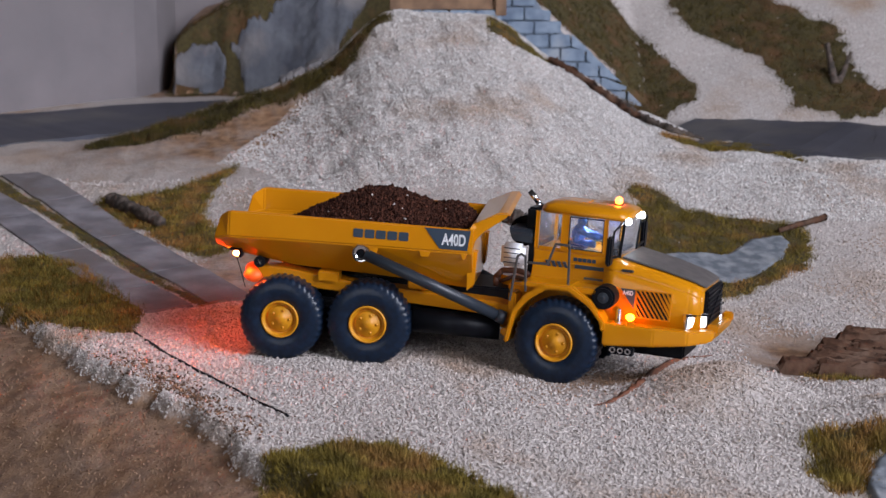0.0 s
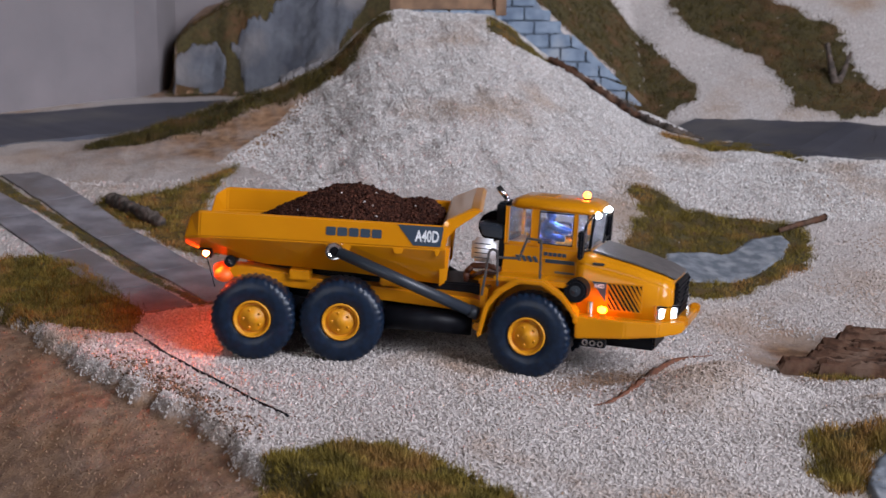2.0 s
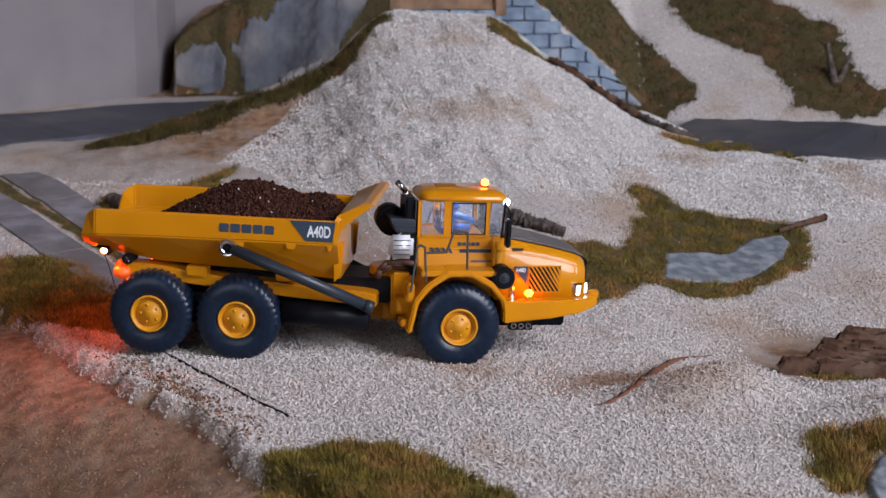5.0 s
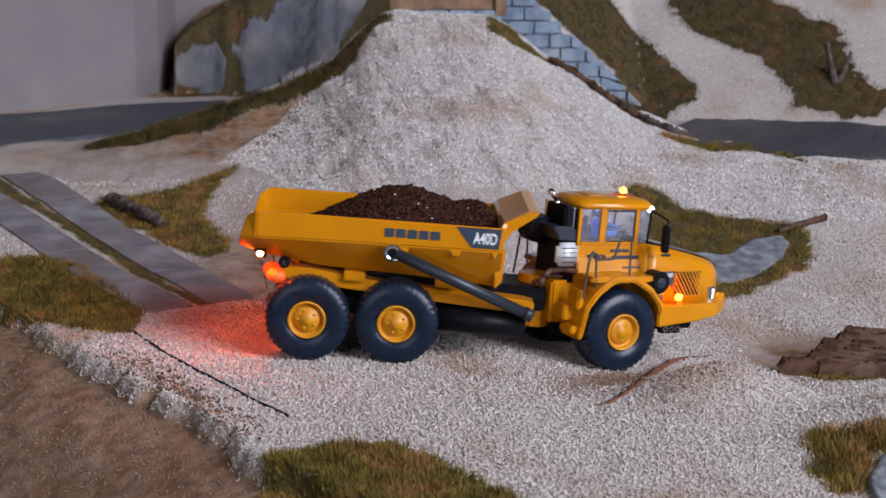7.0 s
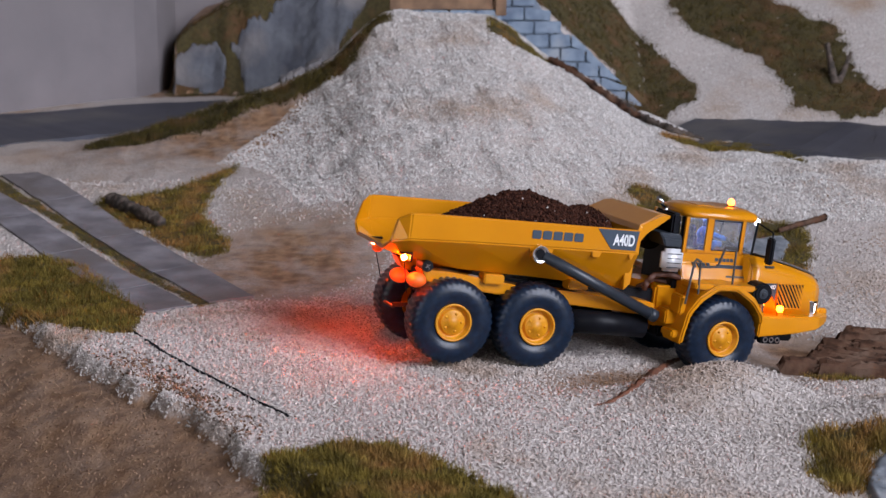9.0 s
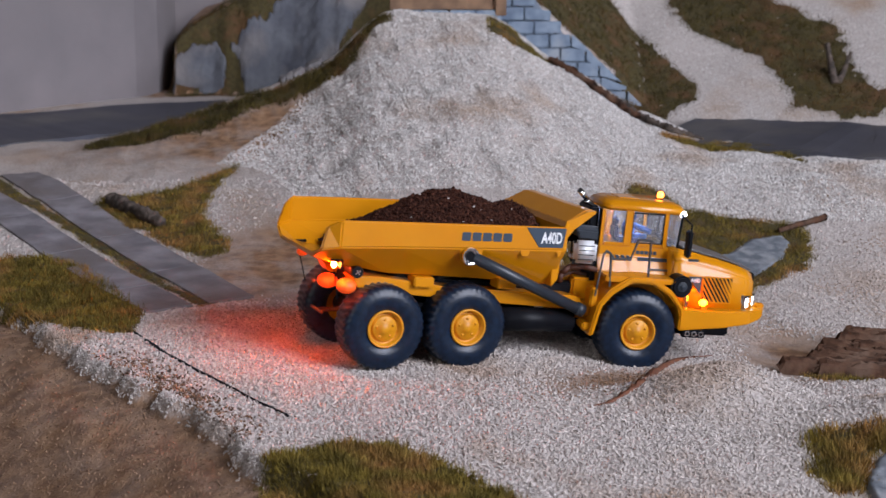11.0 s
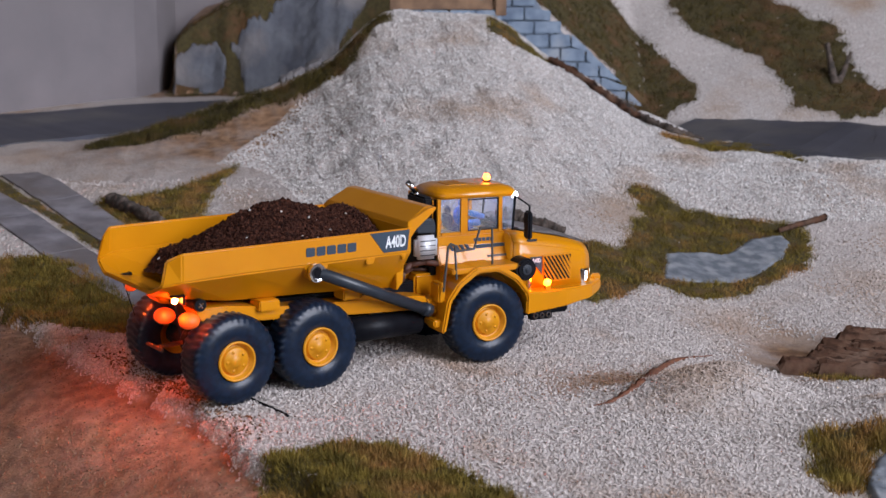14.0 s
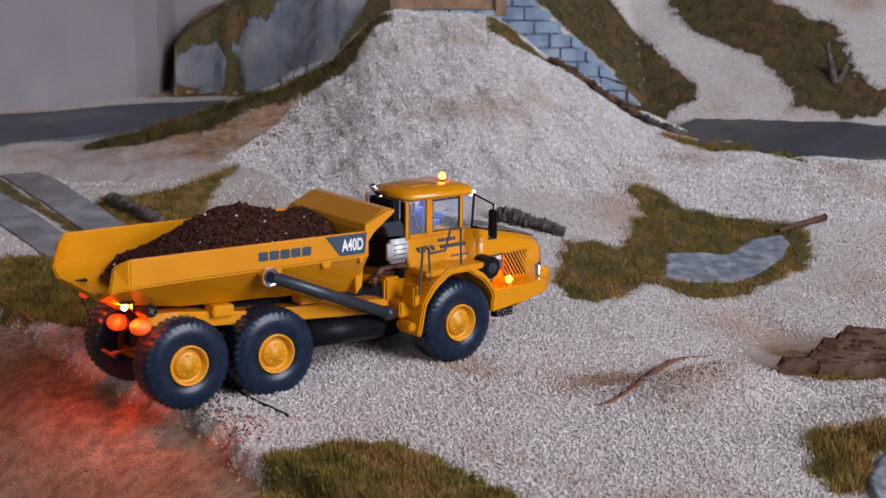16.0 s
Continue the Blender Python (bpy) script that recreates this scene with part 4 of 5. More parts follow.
def room():
    """An unseen room put round the layout: four walls with two window openings, ceiling and floor."""
    x0, x1, y0, y1, z0, z1, t = -2.2, 1.3, -2.2, 1.4, -0.95, 1.65, 0.12

    def wall(name, lo, hi):
        bm = bmesh.new()
        add_box(bm, lo[0] * 1000, hi[0] * 1000, lo[1] * 1000, hi[1] * 1000, lo[2] * 1000, hi[2] * 1000)
        return bm
    bm = wall("", (x0, y1, z0), (x1, y1 + t, z1))
    tagged(part("wall_north", bm, ROOM), "plain dim grey wall of the unseen room", "wall", kind="structure")
    bm = wall("", (x0 - t, y0, z0), (x0, y1, z1))
    tagged(part("wall_west", bm, ROOM), "plain dim grey wall of the unseen room", "wall", kind="structure")
    bm = wall("", (x1, y0, z0), (x1 + t, -1.6, z1))
    add_box(bm, x1 * 1000, (x1 + t) * 1000, -500, y1 * 1000, z0 * 1000, z1 * 1000)
    add_box(bm, x1 * 1000, (x1 + t) * 1000, -1600, -500, z0 * 1000, 220)
    add_box(bm, x1 * 1000, (x1 + t) * 1000, -1600, -500, 1500, z1 * 1000)
    tagged(part("wall_east", bm, ROOM), "plain dim grey wall, out of view, with an opening for a lamp", "wall", kind="structure")
    # this opening is made only for the added fill lamp
    bm = wall("", (x0, y0 - t, z0), (-1.75, y0, z1))
    add_box(bm, -150, x1 * 1000, (y0 - t) * 1000, y0 * 1000, z0 * 1000, z1 * 1000)
    add_box(bm, -1750, -150, (y0 - t) * 1000, y0 * 1000, z0 * 1000, 200)
    add_box(bm, -1750, -150, (y0 - t) * 1000, y0 * 1000, 1500, z1 * 1000)
    tagged(part("wall_south", bm, ROOM), "plain dim grey wall, out of view, with an opening for a lamp", "wall", kind="structure")
    tagged(part("ceiling", wall("", (x0 - t, y0 - t, z1), (x1 + t, y1 + t, z1 + t)), ROOM), "plain dim grey ceiling of the unseen room", "ceiling", kind="structure")
    tagged(part("floor", wall("", (x0 - t, y0 - t, z0 - t), (x1 + t, y1 + t, z0)), BOARD), "plain brown wooden floor", "floor", kind="structure")


room()


def backdrop():
    """The smooth plaster face behind the road, a thick sheet."""
    line = [(-344.0, 212.5), (-190.0, 385.0), (-170.0, 406.0), (-156.0, 424.0), (-148.0, 444.0), (-145.0, 486.0), (-120.0, 530.0), (56.0, 700.0)]
    bm = bmesh.new()
    rings = []
    for i, (x, y) in enumerate(line):
        (xa, ya), (xb, yb) = line[max(0, i - 1)], line[min(len(line) - 1, i + 1)]
        n = Vector((ya - yb, xb - xa, 0)).normalized() * 12
        rings.append([bm.verts.new(c) for c in ((x, y, -5), (x, y, 260), (x + n.x, y + n.y, 260), (x + n.x, y + n.y, -5))])
    for p, q in zip(rings, rings[1:]):
        for k in range(4):
            bm.faces.new((p[k], p[(k + 1) % 4], q[(k + 1) % 4], q[k]))
    bm.faces.new(rings[0])
    bm.faces.new(rings[-1])
    bmesh.ops.recalc_face_normals(bm, faces=bm.faces)
    tagged(part("backdrop", bm, PAPER), "smooth greyish white plaster backdrop", "backdrop", kind="structure")


backdrop()


def strip(name, centre, width, mat, lift, label, category, thick=3.0, step=3.0):
    """A band laid over the ground along a line of plan points."""
    pts = []
    for (xa, ya), (xb, yb) in zip(centre, centre[1:]):
        k = max(1, int(math.hypot(xb - xa, yb - ya) / step))
        pts += [(xa + (xb - xa) * i / k, ya + (yb - ya) * i / k) for i in range(k)]
    pts.append(centre[-1])
    bm = bmesh.new()
    rows = []
    for i, (x, y) in enumerate(pts):
        xa, ya = pts[max(0, i - 1)]
        xb, yb = pts[min(len(pts) - 1, i + 1)]
        l = math.hypot(xb - xa, yb - ya)
        nx, ny = -(yb - ya) / l, (xb - xa) / l
        zc = float(height(x, y)) + lift
        row = []
        for s, dz in ((-1, -thick), (-1, 0), (-0.33, 0), (0.33, 0), (1, 0), (1, -thick)):
            row.append(bm.verts.new((x + nx * s * width / 2, y + ny * s * width / 2, zc + dz)))
        rows.append(row)
    for a, b in zip(rows, rows[1:]):
        for k in range(5):
            bm.faces.new((a[k], a[k + 1], b[k + 1], b[k]))
    for r in (rows[0], rows[-1]):
        bm.faces.new(r)
    bmesh.ops.recalc_face_normals(bm, faces=bm.faces)
    return tagged(part(name, bm, mat), label, category, kind="structure")


strip("road", [(-420, 120), (-330, 190), (-190, 297), (-130, 345), (-60, 372)], 86, ASPHALT, 1.8, "smooth dark grey model road", "road")
strip("road", [(102, 303), (124, 293), (180, 267), (260, 256), (480, 250)], 92, ASPHALT, 1.8, "smooth dark grey model road", "road")


def layout_table():
    """The table that carries the landscape."""
    root = thing("layout_table", "plain brown wooden table under the landscape", "table")
    part("tabletop", box(-905, 905, -265, 645, -96, -66, 3), BOARD, root)
    for x in (-850, 850):
        for y in (-210, 590):
            part("leg", box(x - 35, x + 35, y - 35, y + 35, -950, -96, 3), BOARD, root)


layout_table()

# ---------------------------------------------------------------- paved tracks


def paved_track(start, end, width, joints, label):
    """A run of thin cast slabs laid end to end on the sand."""
    root = thing("paved_track", label, "pavement", kind="structure")
    (xa, ya), (xb, yb) = start, end
    l = math.hypot(xb - xa, yb - ya)
    ux, uy = (xb - xa) / l, (yb - ya) / l
    rng = random.Random(int(l * 10))
    h = width / 2
    PAVED.append([(xa - uy * h, ya + ux * h), (xb - uy * h, yb + ux * h), (xb + uy * h, yb - ux * h), (xa + uy * h, ya - ux * h)])
    for a, b in zip(joints, joints[1:]):
        bm = bmesh.new()
        rows = []
        n = 10
        skew = rng.uniform(-0.4, 0.4)
        for i in range(n + 1):
            s = a + 0.25 + (b - a - 0.5) * i / n
            row = []
            for j in range(5):
                w = (j / 4 - 0.5) * (width + rng.uniform(-0.25, 0.25) * (j in (0, 4)))
                x, y = xa + ux * s - uy * w, ya + uy * s + ux * w
                row.append((x, y, float(height(x, y)) + 0.75 + skew * j * 0.08))
            rows.append(row)
        top = [[bm.verts.new(p) for p in r] for r in rows]
        low = [[bm.verts.new((p[0], p[1], p[2] - 1.6)) for p in r] for r in rows]
        for i in range(n):
            for j in range(4):
                bm.faces.new((top[i][j], top[i][j + 1], top[i + 1][j + 1], top[i + 1][j]))
            bm.faces.new((top[i][0], top[i + 1][0], low[i + 1][0], low[i][0]))
            bm.faces.new((top[i][4], low[i][4], low[i + 1][4], top[i + 1][4]))
        for i in (0, n):
            for j in range(4):
                bm.faces.new((top[i][j], low[i][j], low[i][j + 1], top[i][j + 1]))
        bmesh.ops.recalc_face_normals(bm, faces=bm.faces)
        part("slab", bm, SLAB, root)
    return root


paved_track((-176, 180), (-77, 33.5), 14.3, (0, 52, 98, 148, 176.5), "grey concrete wheel track of thin cast slabs")
paved_track((-160, 198), (-60.6, 44), 14.3, (0, 44, 96, 142, 182.5), "grey concrete wheel track of thin cast slabs")

# ---------------------------------------------------------------- grass
NEAR = "olive and rust-brown flocked grass on the sand"
FAR = "dark olive flocked grass on the slope"
grass_patch([(-145.6, 84.6), (-140.1, 91.0), (-124.9, 94.8), (-110.8, 78.8), (-86.7, 36.6), (-82.3, 7.6), (-89.7, 6.6), (-100.6, 15.1), (-113.5, 23.9), (-126.2, 36.4), (-135.0, 44.8)], 9, 3.0, GRASS, NEAR, 11)
grass_patch([(-176.0, 206.2), (-164.3, 189.9), (-149.2, 166.4), (-134.1, 144.4), (-107.0, 104.8), (-82.0, 62.3), (-64.8, 41.5), (-69.6, 37.3), (-90.4, 67.2), (-104.3, 90.5), (-117.2, 109.6), (-131.2, 131.2), (-145.5, 151.2), (-167.4, 174.0)], 8, 1.5, GRASS, "olive flocked grass between the paved tracks", 12, 0.4)
grass_patch([(-124.2, 153.3), (-120.0, 162.9), (-104.5, 166.6), (-94.0, 178.1), (-78.1, 211.0), (-81.3, 184.1), (-83.5, 161.7), (-82.3, 138.2), (-77.9, 127.2), (-70.1, 109.9), (-69.8, 100.2), (-74.1, 91.6), (-84.1, 98.5), (-101.0, 123.1), (-113.7, 140.0)], 7, 2.6, GRASS, NEAR, 13)
grass_patch([(-37.7, -92.2), (-31.6, -87.4), (-17.6, -80.7), (-10.2, -82.6), (-2.9, -90.2), (5.3, -101.7), (13.5, -112.7), (21.1, -124.4), (-38.9, -109.2), (-37.1, -99.3)], 12, 3.0, GRASS, NEAR, 14)
grass_patch([(82.0, -66.7), (90.8, -66.8), (99.3, -66.7), (107.9, -68.6), (105.9, -76.4), (95.1, -75.2), (90.7, -86.1), (87.7, -93.4), (81.8, -95.9), (79.4, -85.0)], 12, 3.2, GRASS, NEAR, 15)
POND = [(74.3, 117.2), (86.6, 123.6), (96.2, 124.3), (105.9, 136.5), (116.4, 140.4), (118.9, 135.1), (113.9, 122.2), (102.9, 108.0), (92.6, 101.4), (80.8, 96.4), (70.5, 94.5)]
grass_patch([(39.9, 109.1), (47.7, 114.7), (57.0, 113.1), (60.5, 120.5), (63.8, 134.1), (67.9, 145.1), (68.2, 156.6), (66.2, 170.4), (73.5, 176.1), (79.2, 172.7), (84.1, 162.4), (95.5, 157.2), (108.8, 153.1), (122.0, 149.2), (126.1, 140.3), (126.1, 126.2), (121.1, 115.4), (109.8, 105.6), (98.7, 94.5), (90.1, 86.4), (76.8, 81.3), (67.1, 88.4), (54.7, 72.2), (46.9, 62.5), (38.3, 61.7), (34.9, 75.2)], 7, 2.4, GRASS, "olive flocked grass round a slate slab", 16, 0.9, (POND,))
grass_patch([(-145.6, 247.6), (-114.0, 266.4), (-85.1, 283.0), (-64.2, 292.3), (-45.3, 303.9), (-35.7, 312.1), (-23.5, 319.6), (-23.2, 309.3), (-30.3, 301.3), (-34.9, 292.7), (-41.5, 279.0), (-51.2, 280.4), (-66.2, 273.7), (-70.1, 276.8), (-81.3, 269.8), (-89.4, 258.6), (-104.4, 249.2), (-121.4, 240.8), (-141.8, 240.0)], 6, 3.2, GRASS_DARK, "olive grass verge along the crest of the mound", 17, 1.2)
grass_patch([(36.6, 348.5), (53.7, 348.4), (66.9, 348.3), (78.9, 348.1), (81.8, 294.8), (104.1, 338.5), (117.8, 344.3), (120.1, 355.3), (115.3, 365.1), (107.5, 378.6), (96.4, 401.9), (84.7, 414.2), (84.4, 426.6), (45.3, 365.2)], 2.6, 3.0, GRASS_DARK, FAR, 18, 1.0)
grass_patch([(111.9, 440.4), (113.9, 420.9), (121.2, 401.2), (140.6, 382.9), (149.4, 370.4), (155.8, 353.5), (160.3, 341.9), (156.9, 330.0), (170.2, 326.7), (181.3, 318.6), (191.3, 318.6), (207.3, 322.3), (209.6, 332.1), (196.3, 341.3), (193.5, 352.3), (191.5, 367.1), (194.0, 382.8), (190.8, 389.8), (171.9, 406.4), (158.5, 426.1)], 2.6, 3.0, GRASS_DARK, FAR, 19, 1.2)
grass_patch([(88.5, 255.7), (95.3, 246.2), (106.5, 244.0), (117.2, 239.7), (128.6, 239.6), (137.6, 228.0), (141.4, 214.4), (139.4, 236.9), (135.2, 250.3), (119.5, 253.5), (106.0, 255.7), (95.3, 263.5)], 9, 2.8, GRASS, "olive grass verge beside the road", 20, 0.9)
grass_patch([(20, 320), (33, 320), (34, 312), (40, 310), (48, 314), (44, 300), (36, 296), (26, 297), (20, 300)], 4, 2.4, GRASS, "olive grass tuft at the top of the mound", 21, 0.8)
grass_patch([(98.3, 29.5), (109.7, 23.2), (131.5, 34.0), (127.6, 19.5), (113.1, 11.9), (102.1, 10.8)], 8, 2.2, GRASS, "olive grass at the foot of the bark", 22, 0.8)
grass_patch([(-138.5, 427), (-20, 427), (-20, 482), (-147, 482)], 2.0, 1.3, GRASS_DARK, "short dark moss on the bank behind the road", 26, 0.6)
grass_patch([(-144.4, 440.0), (-140.9, 447.9), (-134.5, 456.3), (-126.6, 466.3), (-83.5, 468.3), (-90.5, 461.8), (-95.3, 455.3), (-100.3, 455.6), (-103.9, 452.1), (-111.5, 447.6), (-116.2, 450.2), (-130.6, 446.2)], 2.6, 3.2, GRASS_DARK, "dark olive grass over the rock face", 23, 1.0)
grass_patch([(-117.8, 450.4), (-111.6, 448.2), (-105.3, 443.0), (-102.6, 434.3), (-113.3, 434.3), (-112.4, 440.2)], 3, 2.6, GRASS_DARK, "dark olive grass between the rocks", 24, 0.5)
grass_patch([(-140.9, 434.2), (-103.2, 435.0), (-102.4, 432.8), (-131.1, 425.3), (-146.3, 430.4)], 3, 2.2, GRASS_DARK, "dark olive verge at the foot of the rocks", 25, 0.8)

# ---------------------------------------------------------------- stones and rocks


def rock_patch(name, poly, mat, thick, rough, label, category, seed, surface=height, step=1.3):
    """A slab of rock over a stretch of ground: broken top, thick rim."""
    rng = np.random.default_rng(seed)
    poly = wobble(poly, rng, rough * 0.35)
    px, py = np.array(poly).T
    xs, ys = np.arange(px.min() - step, px.max() + 2 * step, step), np.arange(py.min() - step, py.max() + 2 * step, step)
    gx, gy = np.meshgrid(xs, ys)
    z = surface(gx, gy)
    ok = inside(poly, gx, gy)
    top = z + np.where(ok, thick, -0.6) + np.where(ok, rough * (bumps(gx * 5, gy * 9, seed) * 0.5 + bumps(gx * 13, gy * 17, seed + 3) * 0.3), 0) + rng.normal(0, rough * 0.08, gx.shape)
    grow = ok.copy()
    grow[1:] |= ok[:-1]
    grow[:-1] |= ok[1:]
    grow[:, 1:] |= ok[:, :-1]
    grow[:, :-1] |= ok[:, 1:]
    cell = grow[:-1, :-1] & grow[1:, :-1] & grow[:-1, 1:] & grow[1:, 1:]
    idx = np.arange(gx.size).reshape(gx.shape)
    f = np.stack([idx[:-1, :-1], idx[:-1, 1:], idx[1:, 1:], idx[1:, :-1]], -1)[cell]
    return tagged(arrays_mesh(name, np.stack([gx, gy, top], -1).reshape(-1, 3), f, mat, True), label, category)


rock_patch("slate_slab", POND, PONDSLAB, 0.5, 0.12, "blue-grey slate slab set flush in the grass", "stone", 31, step=0.8)
rock_patch("flat_stone", [(89, -100), (90, -89), (94.5, -79), (104, -76), (112, -84), (112, -104)], PONDSLAB, 1.6, 0.5, "flat grey stone beside the grass", "stone", 32, step=0.8)
rock_patch("rock_face", [(-102.6, 434.8), (-105.3, 443.0), (-110.6, 447.5), (-103.0, 451.8), (-99.4, 454.8), (-94.4, 455.2), (-87.5, 462.2), (-82.0, 468.3), (-36.9, 464.2), (-42.7, 457.4), (-54.0, 444.4), (-55.0, 301.2), (-69.2, 293.9)], ROCK, 2.2, 2.4, "blue-grey painted rock face above the road", "rock", 33, step=1.0)
rock_patch("boulder", [(-140.1, 434.7), (-138.4, 443.2), (-129.2, 446.8), (-117.8, 450.4), (-112.4, 440.2), (-112.5, 434.7)], ROCK, 2.5, 1.6, "pale grey painted boulder beside the road", "rock", 34, step=0.8)

# ---------------------------------------------------------------- logs and twigs


def twig(name, pts, r0, r1, mat, label, seed, rough=0.13, group="", swell=0.0):
    """A rough length of wood with swellings, ridges and cut ends."""
    rng = np.random.default_rng(seed)
    p = [Vector(q) for q in pts]
    n, seg = 54, 14
    rings = []
    for i in range(n + 1):
        u = i / n * (len(p) - 1)
        k = min(int(u), len(p) - 2)
        c = p[k].lerp(p[k + 1], u - k)
        d = (p[k + 1] - p[k]).normalized()
        side = d.cross(Vector((0, 0, 1))).normalized()
        up = side.cross(d)
        r = (r0 + (r1 - r0) * i / n) * (1 + 0.7 * rough * math.sin(i * 0.41 + seed) * math.sin(i * 0.17 + 2 * seed) + rng.normal(0, rough * 0.12)) * (1 - swell + 2 * swell * math.sin(math.pi * i / n) ** 2)
        rings.append([c + (side * math.cos(a) + up * math.sin(a)) * r * (1 + rng.normal(0, rough)) for a in (2 * math.pi * j / seg for j in range(seg))])
    return tagged(part(name, loft(rings), mat, None, "", True), label, "log", group)


def on_ground(x, y, dz):
    return (x, y, float(height(x, y)) + dz)


twig("log", [on_ground(-117, 154, 2.2), on_ground(-105, 140, 2.6), on_ground(-95, 128, 1.8)], 2.3, 1.9, LOG, "short weathered grey-brown log lying in the grass", 3, 0.19, group="fallen logs")
twig("log", [on_ground(18, 122, 2.4), on_ground(28, 118, 2.6), on_ground(40, 114, 1.6)], 2.5, 1.7, LOG, "knobbly grey log lying on the sand", 4, 0.2, group="fallen logs")
twig("stick", [on_ground(116, 141, 1.6), on_ground(125, 144.5, 1.8), on_ground(134, 149, 2.0)], 0.9, 1.1, BARK, "thin brown stick lying at the edge of the grass", 5)
twig("dead_branch", [on_ground(181, 345, 0), on_ground(180.5, 352, 4), (178, 352, 48)], 1.9, 1.0, LOG, "weathered grey dead branch upright in the grass", 6, group="dead branches")
twig("dead_branch", [on_ground(182, 345, 0), (185, 348, 34), (189, 350, 44)], 1.7, 0.9, LOG, "weathered grey dead branch upright in the grass", 7, group="dead branches")
twig("log_edging", [on_ground(46, 308, 1.2), on_ground(56, 302, 1.0), on_ground(72, 290, 1.0), on_ground(84, 283, 1.0)], 1.5, 1.7, BARK, "mottled reddish-brown log edging along the mound", 8, 0.3, "log edging")
twig("log_edging", [on_ground(72, 292, 1.0), on_ground(84, 284, 1.2), on_ground(96, 268, 1.0), on_ground(108, 264, 0.8)], 1.9, 1.3, LOG, "grey log edging along the road", 9, 0.3, "log edging")

# rust-brown ridge laid in for a sand step's shadowed rusty edge, and the joint of the ground boards
CRACK = [(35.2, -50.4), (39.3, -48.2), (43.8, -43.5), (47.7, -39.2), (55.1, -7.7), (61.8, 8.9), (68.0, 19.8), (75.7, 28.2)]
twig("buried_wire", [on_ground(x, y, 0.25) for x, y in CRACK], 0.62, 0.5, RUST_LINE, "rust-brown ridge for the shadowed rusty edge of a sand step", 10, 0.34, swell=0.62)
LINE = [(-82.6, 7.6), (-71.5, -12.0), (-61.3, -27.8), (-52.0, -40.3), (-43.9, -52.0), (-35.0, -63.4)]
twig("board_edge", [on_ground(x, y, 0.2) for x, y in LINE], 0.4, 0.34, BLACK, "dark edge strip half buried in the sand", 12)


def bark_heap():
    """Long ribbed strips of bark stacked in steps up the slope."""
    rng = np.random.default_rng(8)
    root = thing("bark_heap", "dark brown ribbed bark strips stacked in steps", "bark")
    for k in range(32):
        row, col = divmod(k, 4)
        x0 = 94 + row * 3.2 + col * 9 + rng.uniform(-2, 2)
        y0 = 20 + row * 4.0 + rng.uniform(-2, 2)
        z0 = float(height(x0, y0)) + 0.4 + row * 0.2 + rng.uniform(-0.5, 0.7) + (1.6 - col * 0.4)
        l, w = rng.uniform(34, 58), rng.uniform(1.3, 2.4)
        n, m = 40, 9
        gx, gy = np.meshgrid(np.linspace(0, l, n), np.linspace(-w, w, m))
        prof = np.sqrt(np.clip(1 - (gy / w) ** 2, 0, 1))
        gz = 1.9 * prof + 1.1 * np.abs(np.sin(gy * 3.4 + 0.8 * np.sin(gx * 0.21 + k))) + rng.normal(0, 0.14, gx.shape) + 0.5 * bumps(gx * 4, gy * 8, k)
        gz = np.where(prof < 0.05, -4, gz)
        gx = gx + rng.normal(0, 0.7, (m, 1)) * (gx < 2)
        gz = np.where((gx < 0.9), gz - 2.5, gz)
        idx = np.arange(gx.size).reshape(gx.shape)
        f = np.stack([idx[:-1, :-1], idx[:-1, 1:], idx[1:, 1:], idx[1:, :-1]], -1).reshape(-1, 4)
        ob = arrays_mesh("bark_strip", np.stack([gx, gy, gz], -1).reshape(-1, 3), f, BARK)
        ob.parent = root
        ob.matrix_basis = Matrix.Translation(Vector((x0, y0, z0)) * MM) @ Matrix.Rotation(radians(rng.uniform(-16, -4)), 4, "Z") @ Matrix.Rotation(radians(rng.uniform(1, 4)), 4, "Y")


bark_heap()

# ---------------------------------------------------------------- abutment


def abutment():
    root = thing("stone_wall", "blue-grey painted block wall beside the mound", "wall", kind="structure")
    part("mortar", slab_xz([(16, 5), (96, 5), (96, 14), (89, 20), (48, 60), (36, 78), (16, 92)], 347.4, 352, 0), MORTAR, root)
    rng = random.Random(4)
    z, k = 8.0, 0
    while z < 84:
        h = rng.uniform(6.0, 7.0)
        x = 14 + (k % 2) * 5.5
        while x < 92:
            w = rng.uniform(9.5, 13.0)
            top = np.interp(x + w / 2, [20, 46, 88, 96], [86, 66, 25, 16])
            if z + 0.8 < top:
                bm = box(x + 0.3, x + w - 0.3, 346.2 - rng.uniform(0, 0.5), 348, z + 0.3, z + h - 0.3, 0.35)
                for v in bm.verts:
                    v.co.z = min(v.co.z, float(np.interp(v.co.x, [20, 46, 88, 96], [86, 66, 25, 16])))
                    v.co += Vector((rng.uniform(-0.2, 0.2), rng.uniform(-0.15, 0.15), rng.uniform(-0.2, 0.2)))
                part("block", bm, BLOCK, root)
            x += w
        z += h
        k += 1
    deck = thing("timber_deck", "weathered brown timber beams across the mound top", "timber")
    for j in range(3):
        bm = box(-24, 27, 333 + j * 0.6, 336, 64.6 + j * 5.2, 69.6 + j * 5.2, 0.4)
        part("beam", bm, WOOD, deck)
    part("post", box(23.5, 28.5, 331, 335, 62, 84, 0.4), WOOD, deck)
    sill = thing("stone_sill", "blue-grey stone course under the timber", "stone")
    for j in range(4):
        part("block", box(-21 + j * 12, -9.6 + j * 12, 331.5, 337, 56, 64.4, 0.4), BLOCK, sill)


abutment()

# ---------------------------------------------------------------- loose grains


